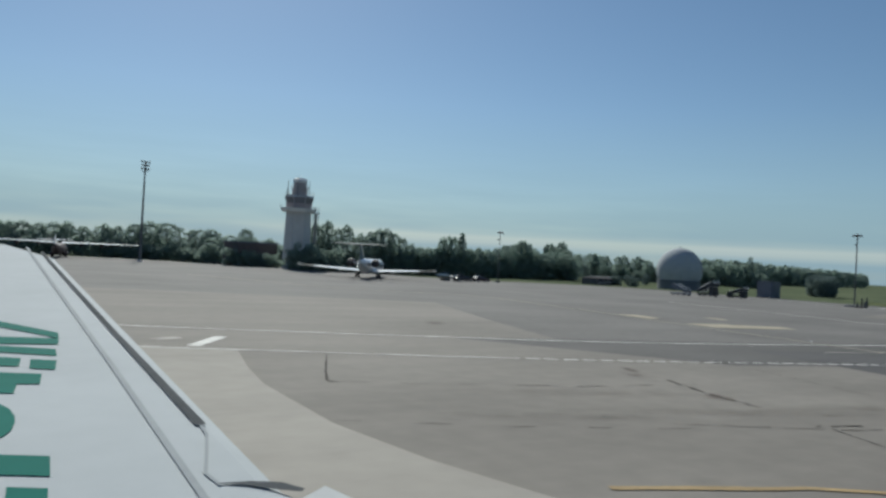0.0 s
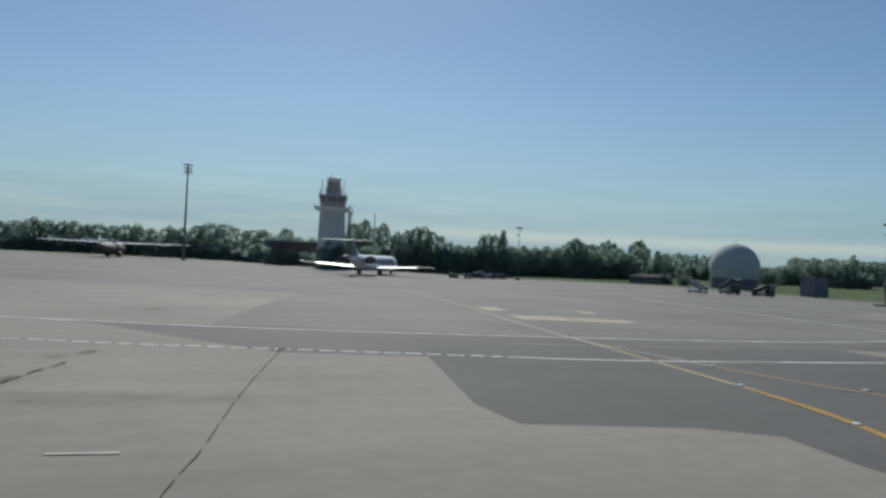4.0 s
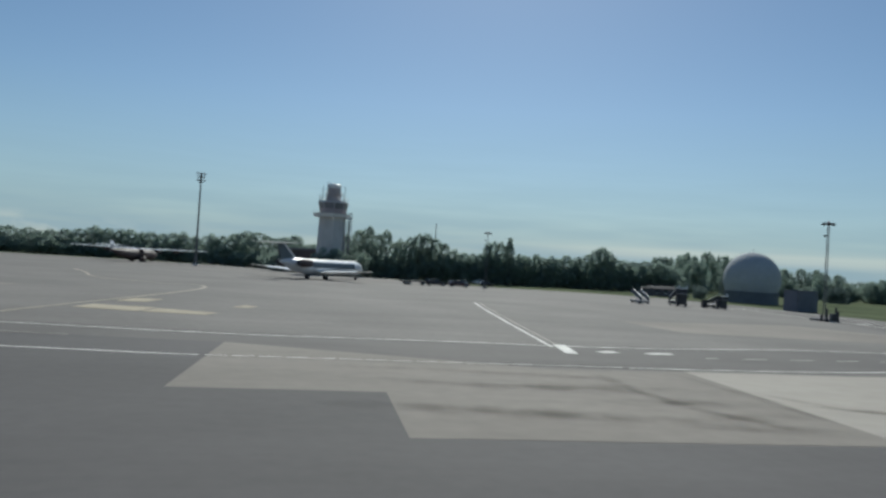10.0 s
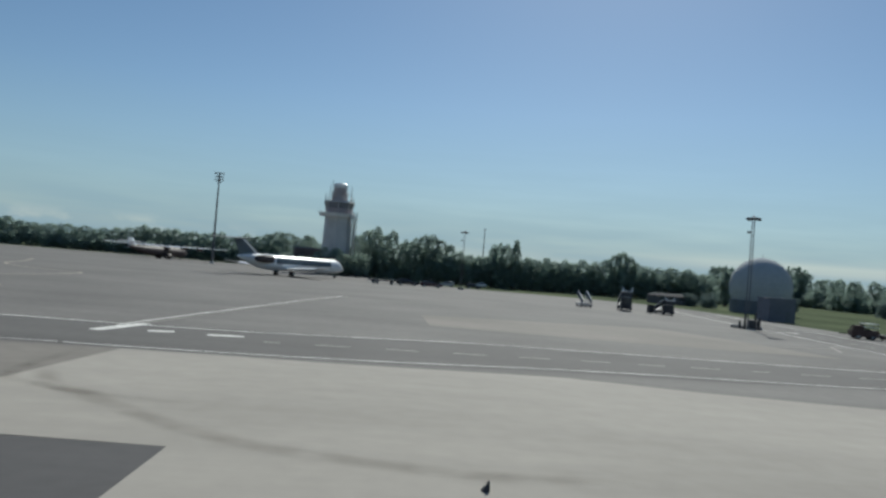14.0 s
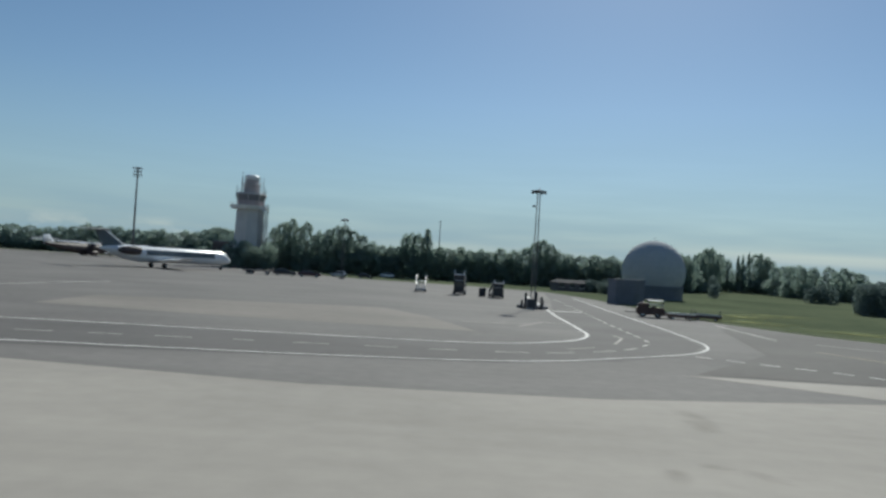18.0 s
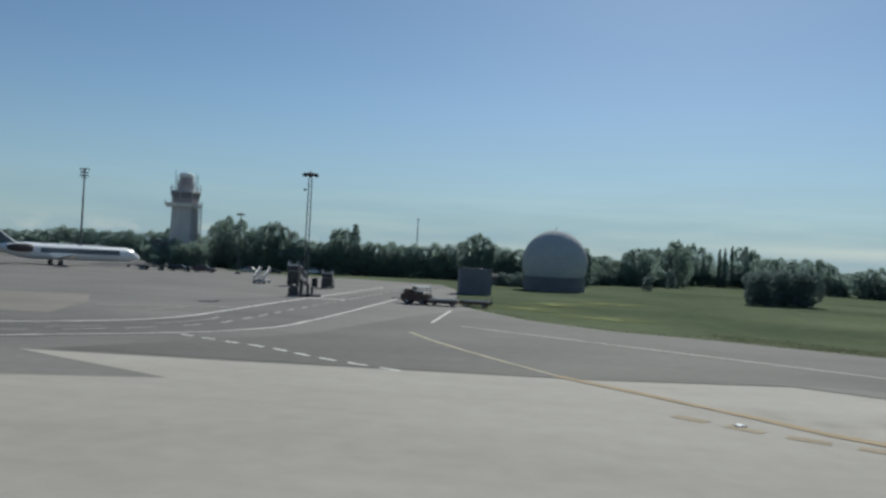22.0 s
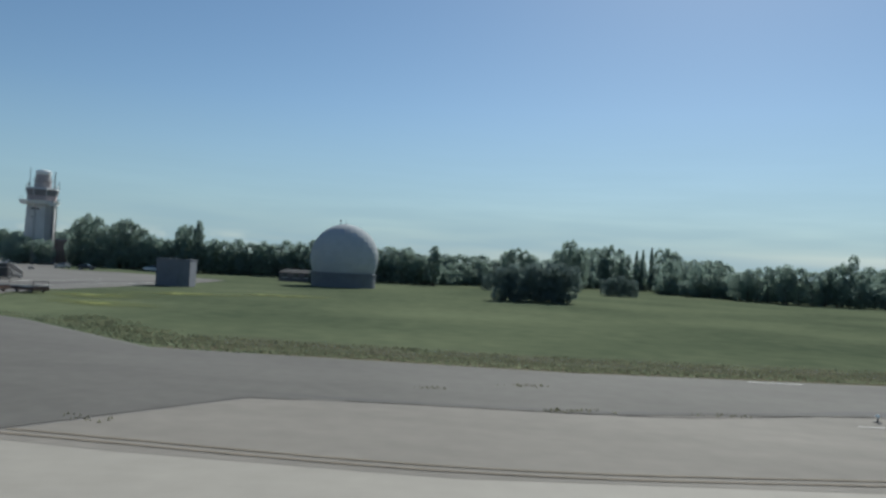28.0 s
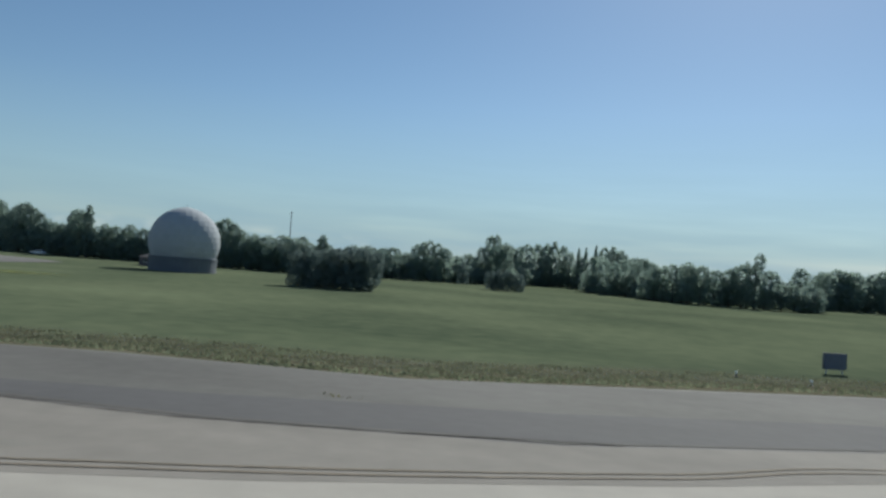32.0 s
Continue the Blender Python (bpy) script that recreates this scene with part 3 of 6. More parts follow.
stripe("stand_lead_line_left", [(102.2, 33.5), (108, 74), (111.4, 94.5)], 0.25, WHITE_PAINT, label="white stand lead-in line", wobble=0.2)
stripe("stand_lead_line_right", [(102.9, 33.5), (108.8, 74), (112.2, 94.5)], 0.18, FADED_PAINT, label="faded white line beside the lead-in", wobble=0.2)
stripe("stand_bar", [(102.3, 29.8), (103.4, 35.3)], 0.9, WHITE_PAINT, label="broad white stand bar", curve=False)
stripe("stand_number_plate", [(104.9, 31.3), (106.3, 31.9)], 0.8, WHITE_PAINT, label="white painted stand plate", curve=False)
stripe("stand_number_plate", [(108.4, 31.5), (110.5, 32.0)], 0.8, WHITE_PAINT, label="white painted stand plate", curve=False)
stripe("stand_bar", [(11.9, 42.0), (14.7, 46.2)], 0.75, WHITE_PAINT, label="broad white stand bar", curve=False)
stripe("stand_number_plate", [(10.6, 45.2), (12.2, 46)], 0.9, FADED_PAINT, label="faded painted stand plate", curve=False)
for corners in ([(68.8, 66), (71.5, 65.6), (70.6, 60.8), (67.9, 60.2)], [(67.2, 54.8), (72.7, 53.8), (71.9, 48.9), (66.5, 50.3)], [(72.95, 53.0), (78.2, 50.9), (77.3, 48.2), (72.15, 48.9)], [(79.8, 62.4), (81.1, 61.5), (80.2, 58.8), (78.7, 58.9)]):
    sheet("painted_panel", corners, 0.026, YELLOW_CHALK, "pale painted rectangle on the dark asphalt", "ground marking")
stripe("yellow_lead_line_east", [(186.4, 50.4), (188.6, 44.8), (191.6, 38.5), (195.4, 31.6)], 0.34, YELLOW_CHALK, z=0.03, label="thin faded yellow taxi line on the shoulder", wobble=0.2)
stripe("yellow_lead_line_worn", [(195.4, 31.6), (195.9, 30.9), (199.8, 26.1), (203.7, 21.0)], 0.55, YELLOW_MID, z=0.03, label="worn yellow taxi line on the concrete", wobble=0.2)
stripe("yellow_lead_line_merge", [(203.7, 21.0), (205.3, 19.5), (206.8, 18.4), (208.8, 17.3), (210.3, 16.1), (214, 12.5), (222, 5)], 0.6, YELLOW_MID, z=0.03, label="broad faded orange taxi line", wobble=0.2)
stripe("yellow_side_dashes", [(198.9, 22.8), (201.5, 20.5), (204.3, 18.7), (206.4, 17.3), (209, 15)], 0.6, YELLOW_GHOST, z=0.0215, label="worn yellow dashes beside the taxi line", dash=(1.35, 0.75), wobble=0.12, step=0.1)
for off in (-0.25, 0.25):
    stripe("taxi_centre_line", [(232, 25.4 + off), (245, 25.1 + off), (256, 27.0 + off), (268, 30.0 + off), (281, 33.8 + off), (291, 37.6 + off), (300, 41.8 + off), (330, 48 + off)], 0.15, YELLOW_DULL, z=0.03, label="dirty double yellow taxiway line", wobble=0.2)
stripe("yellow_turn_line", [(14, 13.4), (17.8, 11.7), (20.2, 10.4), (26, 5)], 0.3, YELLOW_FADED, label="worn yellow turn line", wobble=0.15)

# the red panel with its white letters
ua, va = Vector((0.53, 0.848, 0)), Vector((-0.785, 0.62, 0))
corner = Vector((213.95, 20.65, 0.0))
bm = bmesh.new()
quad = [corner, corner - ua * 12.2, corner - ua * 12.2 - va * 6.9, corner - va * 6.9]
bm.faces.new([bm.verts.new((q.x, q.y, 0.034)) for q in quad])
for f in bm.faces:
    f.normal_update()
    if f.normal.z < 0:
        f.normal_flip()
red_panel = tagged(part("no_entry_panel", bm, RED_PAINT), "red painted ground panel with white capital letters", "ground marking")
font = bpy.data.curves.new("lettering", "FONT")
font.body = "NO ENTRY"
font.size = 1.0
text_ob = bpy.data.objects.new("lettering_source", font)
scene.collection.objects.link(text_ob)
bpy.context.view_layer.update()
me = bpy.data.meshes.new_from_object(text_ob.evaluated_get(bpy.context.evaluated_depsgraph_get()))
bpy.data.objects.remove(text_ob)
xs, ys = [v.co.x for v in me.vertices], [v.co.y for v in me.vertices]
w, h, x0, y0 = max(xs) - min(xs), max(ys) - min(ys), min(xs), min(ys)
for v in me.vertices:
    q = corner - ua * 0.8 + ua * ((v.co.x - x0) / w - 1) * 10.7 - va * 0.6 + va * ((v.co.y - y0) / h - 1) * 5.6
    v.co = (q.x, q.y, 0.04)
me.materials.clear()
me.materials.append(MID_PAINT)
letters = new("lettering", me)
letters.parent = red_panel
letters["label"] = "tall white painted letters"

# cracks, seams and stains
def seam(points, width=0.12, material=TAR, name="pavement_seam", label="dark irregular crack in the pavement", dash=None):
    stripe(name, points, width, material, z=0.021, label=label, wobble=0.6, category="crack", step=0.4, dash=dash)


seam([(17.7, 37.6), (15.5, 33), (14.1, 29.7), (14.4, 29.3)], 0.09)
seam([(14.4, 29.4), (18, 27.9), (21, 26.9), (24.9, 25.5), (31, 24.4)], 0.06, dash=(1.6, 1.1))
seam([(11, 22.5), (14, 21), (16.8, 19.5), (22, 17.4)], 0.05, dash=(1.2, 1.6))
seam([(40.6, 29.9), (38.6, 23.7), (37.1, 18.9), (35.9, 14.8), (35.2, 12.3), (34.4, 9.4), (33.5, 6.7), (31.6, 0)], 0.042, dash=(2.2, 0.8))
seam([(22, 18.2), (27.5, 15.3), (29.5, 14.6)], 0.06, dash=(1.4, 0.8))
seam([(30.6, 25.8), (30.0, 24.2), (29.2, 22.2), (28.4, 19.2)], 0.16, dash=(1.5, 0.6))
seam([(27.3, 15.5), (26.0, 12.7), (25.2, 10.4), (24.8, 9.2), (24.3, 7.6)], 0.05)
seam([(25.1, 10.5), (24.85, 9.3)], 0.2)
seam([(27.7, 15.8), (29.1, 15.4)], 0.14)
seam([(27.1, 16.0), (27.4, 15.95)], 0.12)
seam([(40.5, 30.1), (40.9, 29.95)], 0.3)
stripe("pavement_mark", [(26.5, 12.8), (25.35, 11.15)], 0.2, WHITE_PAINT, label="short worn white bar on the concrete", curve=False)
stripe("pavement_mark", [(30.9, 10.2), (32.6, 9.95)], 0.22, FADED_PAINT, label="short faded pale scuff on the concrete", curve=False)
seam([(266.7, 36.5), (267, 33), (267.7, 28.7), (268.5, 20)], 0.035)
seam([(240, 33.9), (252, 35.2), (262, 38.7), (276, 38.3), (290, 41)], 0.1)
def soft_sheet(name, rows, material, label):
    """A strip lying on the ground; rows: (left, right, fade), fade being 0 in the middle of its length and 1 at the ends."""
    LAYER[0] += 1
    z = 0.0285 + LAYER[0] * 0.00004
    verts, faces, uvs = [], [], []
    for left, right, fade in rows:
        verts += [(left.x, left.y, z), (right.x, right.y, z)]
        uvs += [(fade, 1.0), (fade, -1.0)]
    for k in range(len(rows) - 1):
        faces.append((2 * k, 2 * k + 1, 2 * k + 3, 2 * k + 2))
    me = bpy.data.meshes.new(name)
    me.from_pydata(verts, [], faces)
    layer = me.uv_layers.new(name="soft")
    for loop in me.loops:
        layer.data[loop.index].uv = uvs[loop.vertex_index]
    me.materials.append(material)
    return tagged(new(name, me), label, "grass" if material in (GRASS_BRIGHT, ROUGH) else "stain", kind="structure")


def dirt(name, x, y, along, across, heading, material, label):
    """A soft-edged dirty patch lying on the ground; along, across: its half sizes."""
    u = Vector((math.cos(radians(heading)), math.sin(radians(heading)), 0))
    v, c = Vector((-u.y, u.x, 0)), Vector((x, y, 0))
    return soft_sheet(name, [(c + u * along * q + v * across, c + u * along * q - v * across, q) for q in (-1, 0, 1)], material, label)


def soft_track(points, width, material, label, name="tyre_track"):
    pts = [p.to_3d() for p in smooth_line(points, 1.2)]
    rows = []
    for k, p in enumerate(pts):
        d = pts[min(k + 1, len(pts) - 1)] - pts[max(k - 1, 0)]
        v = Vector((-d.y, d.x, 0)).normalized() * width
        edge = min(k, len(pts) - 1 - k)
        rows.append((p + v, p - v, max(0.0, 1 - edge / 3)))
    soft_sheet(name, rows, material, label)


for x, y, a, b, h, m in ((101, 12.3, 5, 1.6, 4, DIRT_DARK), (102.2, 9.4, 3.6, 1.3, 12, DIRT_BROWN), (101.2, 7.3, 4, 1.2, -3, DIRT_DARK), (98.5, 16, 6, 1.4, 2, DIRT_BROWN), (92, 9, 4, 1.5, 0, DIRT_BROWN),
                         (105.2, 11, 0.5, 3.2, 3, DIRT_DARK), (27, 18.6, 9, 1.1, -22, DIRT_BROWN), (34, 17.2, 8, 1.0, -15, DIRT_BROWN), (24, 24, 8, 1.3, -20, DIRT_BROWN), (19, 20.5, 6, 0.9, -24, DIRT_DARK),
                         (16.8, 12.7, 0.9, 0.6, -20, DIRT_DARK), (29.8, 17.1, 0.9, 0.5, -15, DIRT_DARK), (165.2, 17, 3.2, 0.9, 88, DIRT_BROWN), (161.9, 8.9, 1.0, 0.5, 80, DIRT_BROWN), (163.4, 10.1, 0.7, 0.4, -20, DIRT_BROWN),
                         (164.5, 9.2, 1.1, 0.5, -62, DIRT_BROWN), (197, 10, 8, 1.6, 14, DIRT_BROWN), (208, 24, 5, 1.4, 20, DIRT_PALE), (204, 23, 4, 1.6, 120, DIRT_PALE),
                        ):
    dirt("pavement_stain", x, y, a, b, h, m, "soft worn stain on the pavement")
for x, y, a, b in ((30.1, 27.6, 1.0, 0.7), (28.8, 21.5, 1.0, 0.8), (31.4, 29, 1.2, 0.5), (35.7, 55, 2.2, 1.2)):
    dirt("oil_stain", x, y, a, b, 65, DIRT_RED, "dull reddish oil stain on the concrete")
for x, y, a, b in ((260.0, 33.9, 1.7, 0.5), (260.6, 30.0, 1.3, 0.6), (262.7, 31, 1.2, 0.8), (273, 33, 3, 0.8)):
    dirt("paint_smudge", x, y, a, b, 16, DIRT_PALE, "pale smudge on the worn concrete")
for x, y, a, b, h in ((198, 90, 9, 8, 25), (202, 104, 11, 6, 30), (212, 114, 11, 6, 20), (205, 78, 9, 5, -20)):
    dirt("grass_patch", x, y, a, b, h, GRASS_BRIGHT, "fresh yellow-green grass patch near the pavement")
for line, w, m in (([(105.8, 16.4), (107.3, 12.9), (109.4, 10.8), (111.7, 8.7), (113.8, 6.9), (116.4, 5.2), (119, 4.4), (122.5, 3.75), (127, 4.1)], 0.75, DIRT_BROWN),
):
    soft_track(line, w, m, "brown curved tyre track on concrete")
for line, w, m in (([(100.2, 21.7), (100.0, 14.7), (100.7, 10.6), (102.1, 7.9), (104.5, 6.8)], 0.7, DIRT_DARK), ([(105.0, 22.5), (105.4, 14.2), (107.1, 12.1), (109.5, 11.1), (114, 10.2)], 0.5, DIRT_BROWN),
                   ([(84, 10.4), (88.4, 10.1), (92.3, 9.6), (96.2, 8.7), (101, 8.3)], 1.3, DIRT_DARK), ([(86, 16.5), (93, 15.6), (101, 14.4)], 1.0, DIRT_DARK), ([(84, 20.5), (92, 20), (102, 18.5)], 0.9, DIRT_BROWN)):
    soft_track(line, w, m, "dark rubber track across the weathered concrete")
stripe("repair_strip", [(261.7, 35.4), (262.0, 34.4), (262.7, 31.1), (263.4, 27.6), (264.2, 23)], 0.36, REPAIR_PALE, z=0.021, label="pale repaired strip across the concrete", wobble=0.12, category="repair", step=0.5)
sheet("shoulder_seal_band", [(236, 34.4), (244, 34.8), (250.5, 35.7), (258, 38.4), (261, 40.0), (266, 41.0), (274.7, 42.3), (288, 45.6), (300, 50), (400, 63), (400, 56.4), (300, 45.2), (288, 40.6), (277, 38.9), (261, 39.1), (250.5, 35.3), (240, 34.2)], 0.0205, ASPHALT_DARK, "dark sealed band along the concrete edge", "taxiway shoulder")
# two white lines paint in the sunlit rims of a pit frame
stripe("pit_edge_strip", [(258.9, 47.9), (261.9, 48.4)], 0.16, WHITE_PAINT, z=0.03, label="white line painted as a sunlit pit rim at the grass edge", curve=False, category="kerb strip")
stripe("pit_edge_strip", [(259.7, 36.1), (262.5, 36.45)], 0.12, WHITE_PAINT, z=0.03, label="white line painted as a sunlit pit rim at the slab edge", curve=False, category="kerb strip")


# ---- ground fixtures ----
def ground_light(x, y):
    t = thing("taxiway_light", (x, y, 0.02), "flush white taxiway light in a metal ring", "taxiway light", group="taxiway lights")
    part("ring", lathe(bmesh.new(), [(0.25, 0), (0.24, 0.015), (0.17, 0.025)], 16), DARK_METAL, t)
    part("lens", lathe(bmesh.new(), [(0.17, 0.02), (0.15, 0.055), (0.08, 0.065)], 14), LENS_WHITE, t, "white domed lens")
    return t


first_light = ground_light(200.9, 21.5)
for x, y in ((207.9, 16.5), (57.0, 8.75), (64.9, 14.6), (68.6, 7.4), (73.9, 1.3), (60.6, 24.0), (59.2, 16.6), (62.7, 22.3), (63.8, 38.5), (55.0, 4.6)):
    copy_thing(first_light, pose(x, y, 0.02))


def edge_light(x, y, h=0.35):
    t = thing("edge_light", (x, y, 0.02), "small raised taxiway edge light on a stem", "edge light", group="edge lights")
    part("base_plate", lathe(bmesh.new(), [(0.16, 0), (0.15, 0.03)], 12), DARK_METAL, t)
    part("stem", tube(bmesh.new(), 0.035, 0.03, (0, 0, 0.03), (0, 0, h - 0.12), 8), DARK_METAL, t)
    part("lamp_globe", lathe(bmesh.new(), [(0.06, h - 0.12), (0.085, h - 0.06), (0.07, h), (0.02, h + 0.03)], 12), LENS_WHITE, t, "small glass globe")
    return t


first_edge = edge_light(261.0, 37.5, 0.3)
for x, y in ((298.6, 64.5), (302.5, 63.2)):
    copy_thing(first_edge, pose(x, y, 0.02))


def marker_post(x, y, h):
    t = thing("marker_post", (x, y, 0.012), "dark upright marker post on a flat foot", "marker post", group="marker posts")
    part("foot", box(bmesh.new(), 0.3, 0.16, 0.04, bevel=0.01), RUBBER, t)
    part("post", lathe(bmesh.new(), [(0.042, 0.03), (0.038, h - 0.05), (0.022, h)], 10), DARK_METAL, t)
    part("reflective_band", lathe(bmesh.new(), [(0.043, h * 0.7), (0.043, h * 0.85)], 10), BROWN_METAL, t, "dull brown band")
    return t


first_post = marker_post(262.5, 28.6, 0.44)
wedge = thing("edge_marker", (122.4, 2.45, 0.012), "small dark wedge-shaped edge marker with yellow side", "edge marker", heading=10)
part("body", loft(bmesh.new(), [[(-0.09, -0.1, 0), (0.09, -0.1, 0), (0.09, 0.1, 0), (-0.09, 0.1, 0)], [(0.02, -0.04, 0.16), (0.1, -0.04, 0.16), (0.1, 0.04, 0.16), (0.02, 0.04, 0.16)], [(0.06, -0.015, 0.26), (0.085, -0.015, 0.26), (0.085, 0.015, 0.26), (0.06, 0.015, 0.26)]]), DARK_METAL, wedge)
part("reflector", box(bmesh.new(), 0.02, 0.04, 0.16, pose(0.092, 0, 0.03)), YELLOW_METAL, wedge, "faded yellow reflector strip")
sign = thing("taxiway_sign", (306.6, 71.8, 0), "grey box-shaped taxiway sign seen from behind", "sign", heading=18)
part("panel", box(bmesh.new(), 1.7, 0.28, 1.05, pose(0, 0, 0.3), 0.03), SLATE_METAL, sign)
part("rim", box(bmesh.new(), 1.76, 0.12, 0.06, pose(0, 0, 1.35)), SLATE_METAL, sign)
for k in (-0.6, 0.6):
    part("leg", tube(bmesh.new(), 0.05, 0.05, (k, 0, 0), (k, 0, 0.32), 8), GALVANISED, sign)

# ---- control tower ----
tower = thing("control_tower", (96.9, 232.9, 0), "grey concrete airport control tower with glazed cab", "control tower", heading=24)


def prism(bm, n, r0, z0, r1, z1, turn=0.5, off=(0, 0)):
    rings = [[(off[0] + r * math.cos(2 * math.pi * (i + turn) / n), off[1] + r * math.sin(2 * math.pi * (i + turn) / n), z) for i in range(n)] for r, z in ((r0, z0), (r1, z1))]
    return loft(bm, rings)


part("shaft", prism(bmesh.new(), 8, 4.65, 0, 4.2, 18.3), TOWER_CONCRETE, tower, "tapered eight-sided concrete shaft")
for k in range(8):
    a = 2 * math.pi * (k + 0.5) / 8
    part("rib", tube(bmesh.new(), 0.22, 0.2, (4.57 * math.cos(a), 4.57 * math.sin(a), 0), (4.02 * math.cos(a), 4.02 * math.sin(a), 18.0), 6), TOWER_CONCRETE, tower)
part("balcony_slab", prism(bmesh.new(), 8, 5.4, 18.3, 6.0, 19.4, off=(-0.6, -0.3)), WHITE_METAL, tower, "pale overhanging balcony slab")
for k in range(16):
    a = 2 * math.pi * k / 16
    part("balcony_post", tube(bmesh.new(), 0.04, 0.04, (-0.6 + 5.6 * math.cos(a), -0.3 + 5.6 * math.sin(a), 19.4), (-0.6 + 5.6 * math.cos(a), -0.3 + 5.6 * math.sin(a), 20.4), 5), GALVANISED, tower)
part("cab_wall", prism(bmesh.new(), 8, 4.2, 19.4, 4.4, 21.0), mat("dull reddish cab wall", (0.42, 0.345, 0.34), 0.7, vary=0.1, scale=0.4, fine=4.0), tower, "dull red wall below the cab glazing")
part("cab_glazing", prism(bmesh.new(), 8, 4.2, 21.0, 4.75, 22.9), CAB_GLASS, tower, "outward leaning dark glazing")
for k in range(8):
    a = 2 * math.pi * (k + 0.5) / 8
    part("mullion", tube(bmesh.new(), 0.1, 0.1, (4.24 * math.cos(a), 4.24 * math.sin(a), 21.0), (4.8 * math.cos(a), 4.8 * math.sin(a), 22.9), 6), TOWER_CONCRETE, tower)
part("cab_roof", prism(bmesh.new(), 8, 4.9, 22.9, 4.6, 23.4), TOWER_CONCRETE, tower)
part("upper_drum", lathe(bmesh.new(), [(2.5, 23.4), (2.4, 25.4), (2.7, 25.5), (2.7, 25.7), (2.15, 25.8), (2.1, 27.6)], 20), mat("upper drum wall", (0.42, 0.37, 0.37), 0.7, vary=0.1, scale=0.4, fine=4.0), tower, "narrow reddish drum above the cab")
part("top_cap", lathe(bmesh.new(), [(2.1, 27.6), (2.25, 27.8), (2.25, 28.7), (1.7, 29.1), (0.3, 29.3)], 20), WHITE_METAL, tower, "white rounded cap")
for r, z, hh in ((4.6, 23.4, 1.1), (2.7, 25.7, 1.0)):
    bm = bmesh.new()
    for k in range(14):
        a, b = 2 * math.pi * k / 14, 2 * math.pi * (k + 1) / 14
        tube(bm, 0.035, 0.035, (r * math.cos(a), r * math.sin(a), z), (r * math.cos(a), r * math.sin(a), z + hh), 5)
        for q in (0.5, 1.0):
            tube(bm, 0.03, 0.03, (r * math.cos(a), r * math.sin(a), z + hh * q), (r * math.cos(b), r * math.sin(b), z + hh * q), 5)
    part("railing", bm, GALVANISED, tower)
for x, y, z0, z1 in ((-3.3, -2.2, 23.4, 29.6), (3.4, -1.0, 23.4, 28.6), (3.0, 2.6, 23.4, 29.2), (-2.6, 2.6, 23.4, 28.4), (-4.3, 1.2, 22.9, 25.6), (4.4, 1.3, 22.9, 26.0)):
    part("antenna", tube(bmesh.new(), 0.14, 0.08, (x, y, z0), (x, y, z1), 6), MAST_GREY, tower, "upright whip antenna")
# the open ladder column beside the shaft
lad = Vector((102.2, 231.4, 0)) - Vector((96.9, 232.9, 0))
lad = Vector((lad.x * math.cos(radians(-24)) - lad.y * math.sin(radians(-24)), lad.x * math.sin(radians(-24)) + lad.y * math.cos(radians(-24)), 0))
for p in (-0.6, 0.6):
    for q in (-0.6, 0.6):
        part("ladder_rail", tube(bmesh.new(), 0.09, 0.08, (lad.x + p, lad.y + q, 0), (lad.x + p, lad.y + q, 20.2), 6), MAST_GREY, tower)
for k in range(24):
    bm = bmesh.new()
    z = 0.6 + 0.8 * k
    for a, b in (((-0.6, -0.6), (0.6, -0.6)), ((0.6, -0.6), (0.6, 0.6)), ((0.6, 0.6), (-0.6, 0.6)), ((-0.6, 0.6), (-0.6, -0.6))):
        tube(bm, 0.035, 0.035, (lad.x + a[0], lad.y + a[1], z), (lad.x + b[0], lad.y + b[1], z), 5)
    tube(bm, 0.03, 0.03, (lad.x - 0.6, lad.y - 0.6, z), (lad.x + 0.6, lad.y - 0.6, z + 0.8), 5)
    part("rung", bm, MAST_GREY, tower)
part("ladder_back", box(bmesh.new(), 0.06, 1.1, 17.4, pose(lad.x, lad.y, 0.4)), TOWER_CONCRETE, tower, "grey sheet behind the ladder")
part("ladder_platform", box(bmesh.new(), 2.4, 2.2, 0.5, pose(lad.x - 0.5, lad.y, 18.0), 0.08), WHITE_METAL, tower, "small pale platform joining ladder and balcony")
hangar = thing("dark_shed", (88.5, 252, 0), "low dark flat-roofed building beside the tower", "building", heading=12)
part("wall", box(bmesh.new(), 15, 9, 7.6, bevel=0.1), mat("dark brown cladding", (0.09, 0.08, 0.085), 0.8, vary=0.15, scale=0.4, fine=3.0), hangar)
part("roof", box(bmesh.new(), 15.6, 9.6, 0.5, pose(0, 0, 7.6), 0.05), SLATE_METAL, hangar)
for k in range(3):
    part("door", box(bmesh.new(), 3.6, 0.1, 4.2, pose(-4.8 + 4.8 * k, -4.53, 0)), DARK_METAL, hangar)

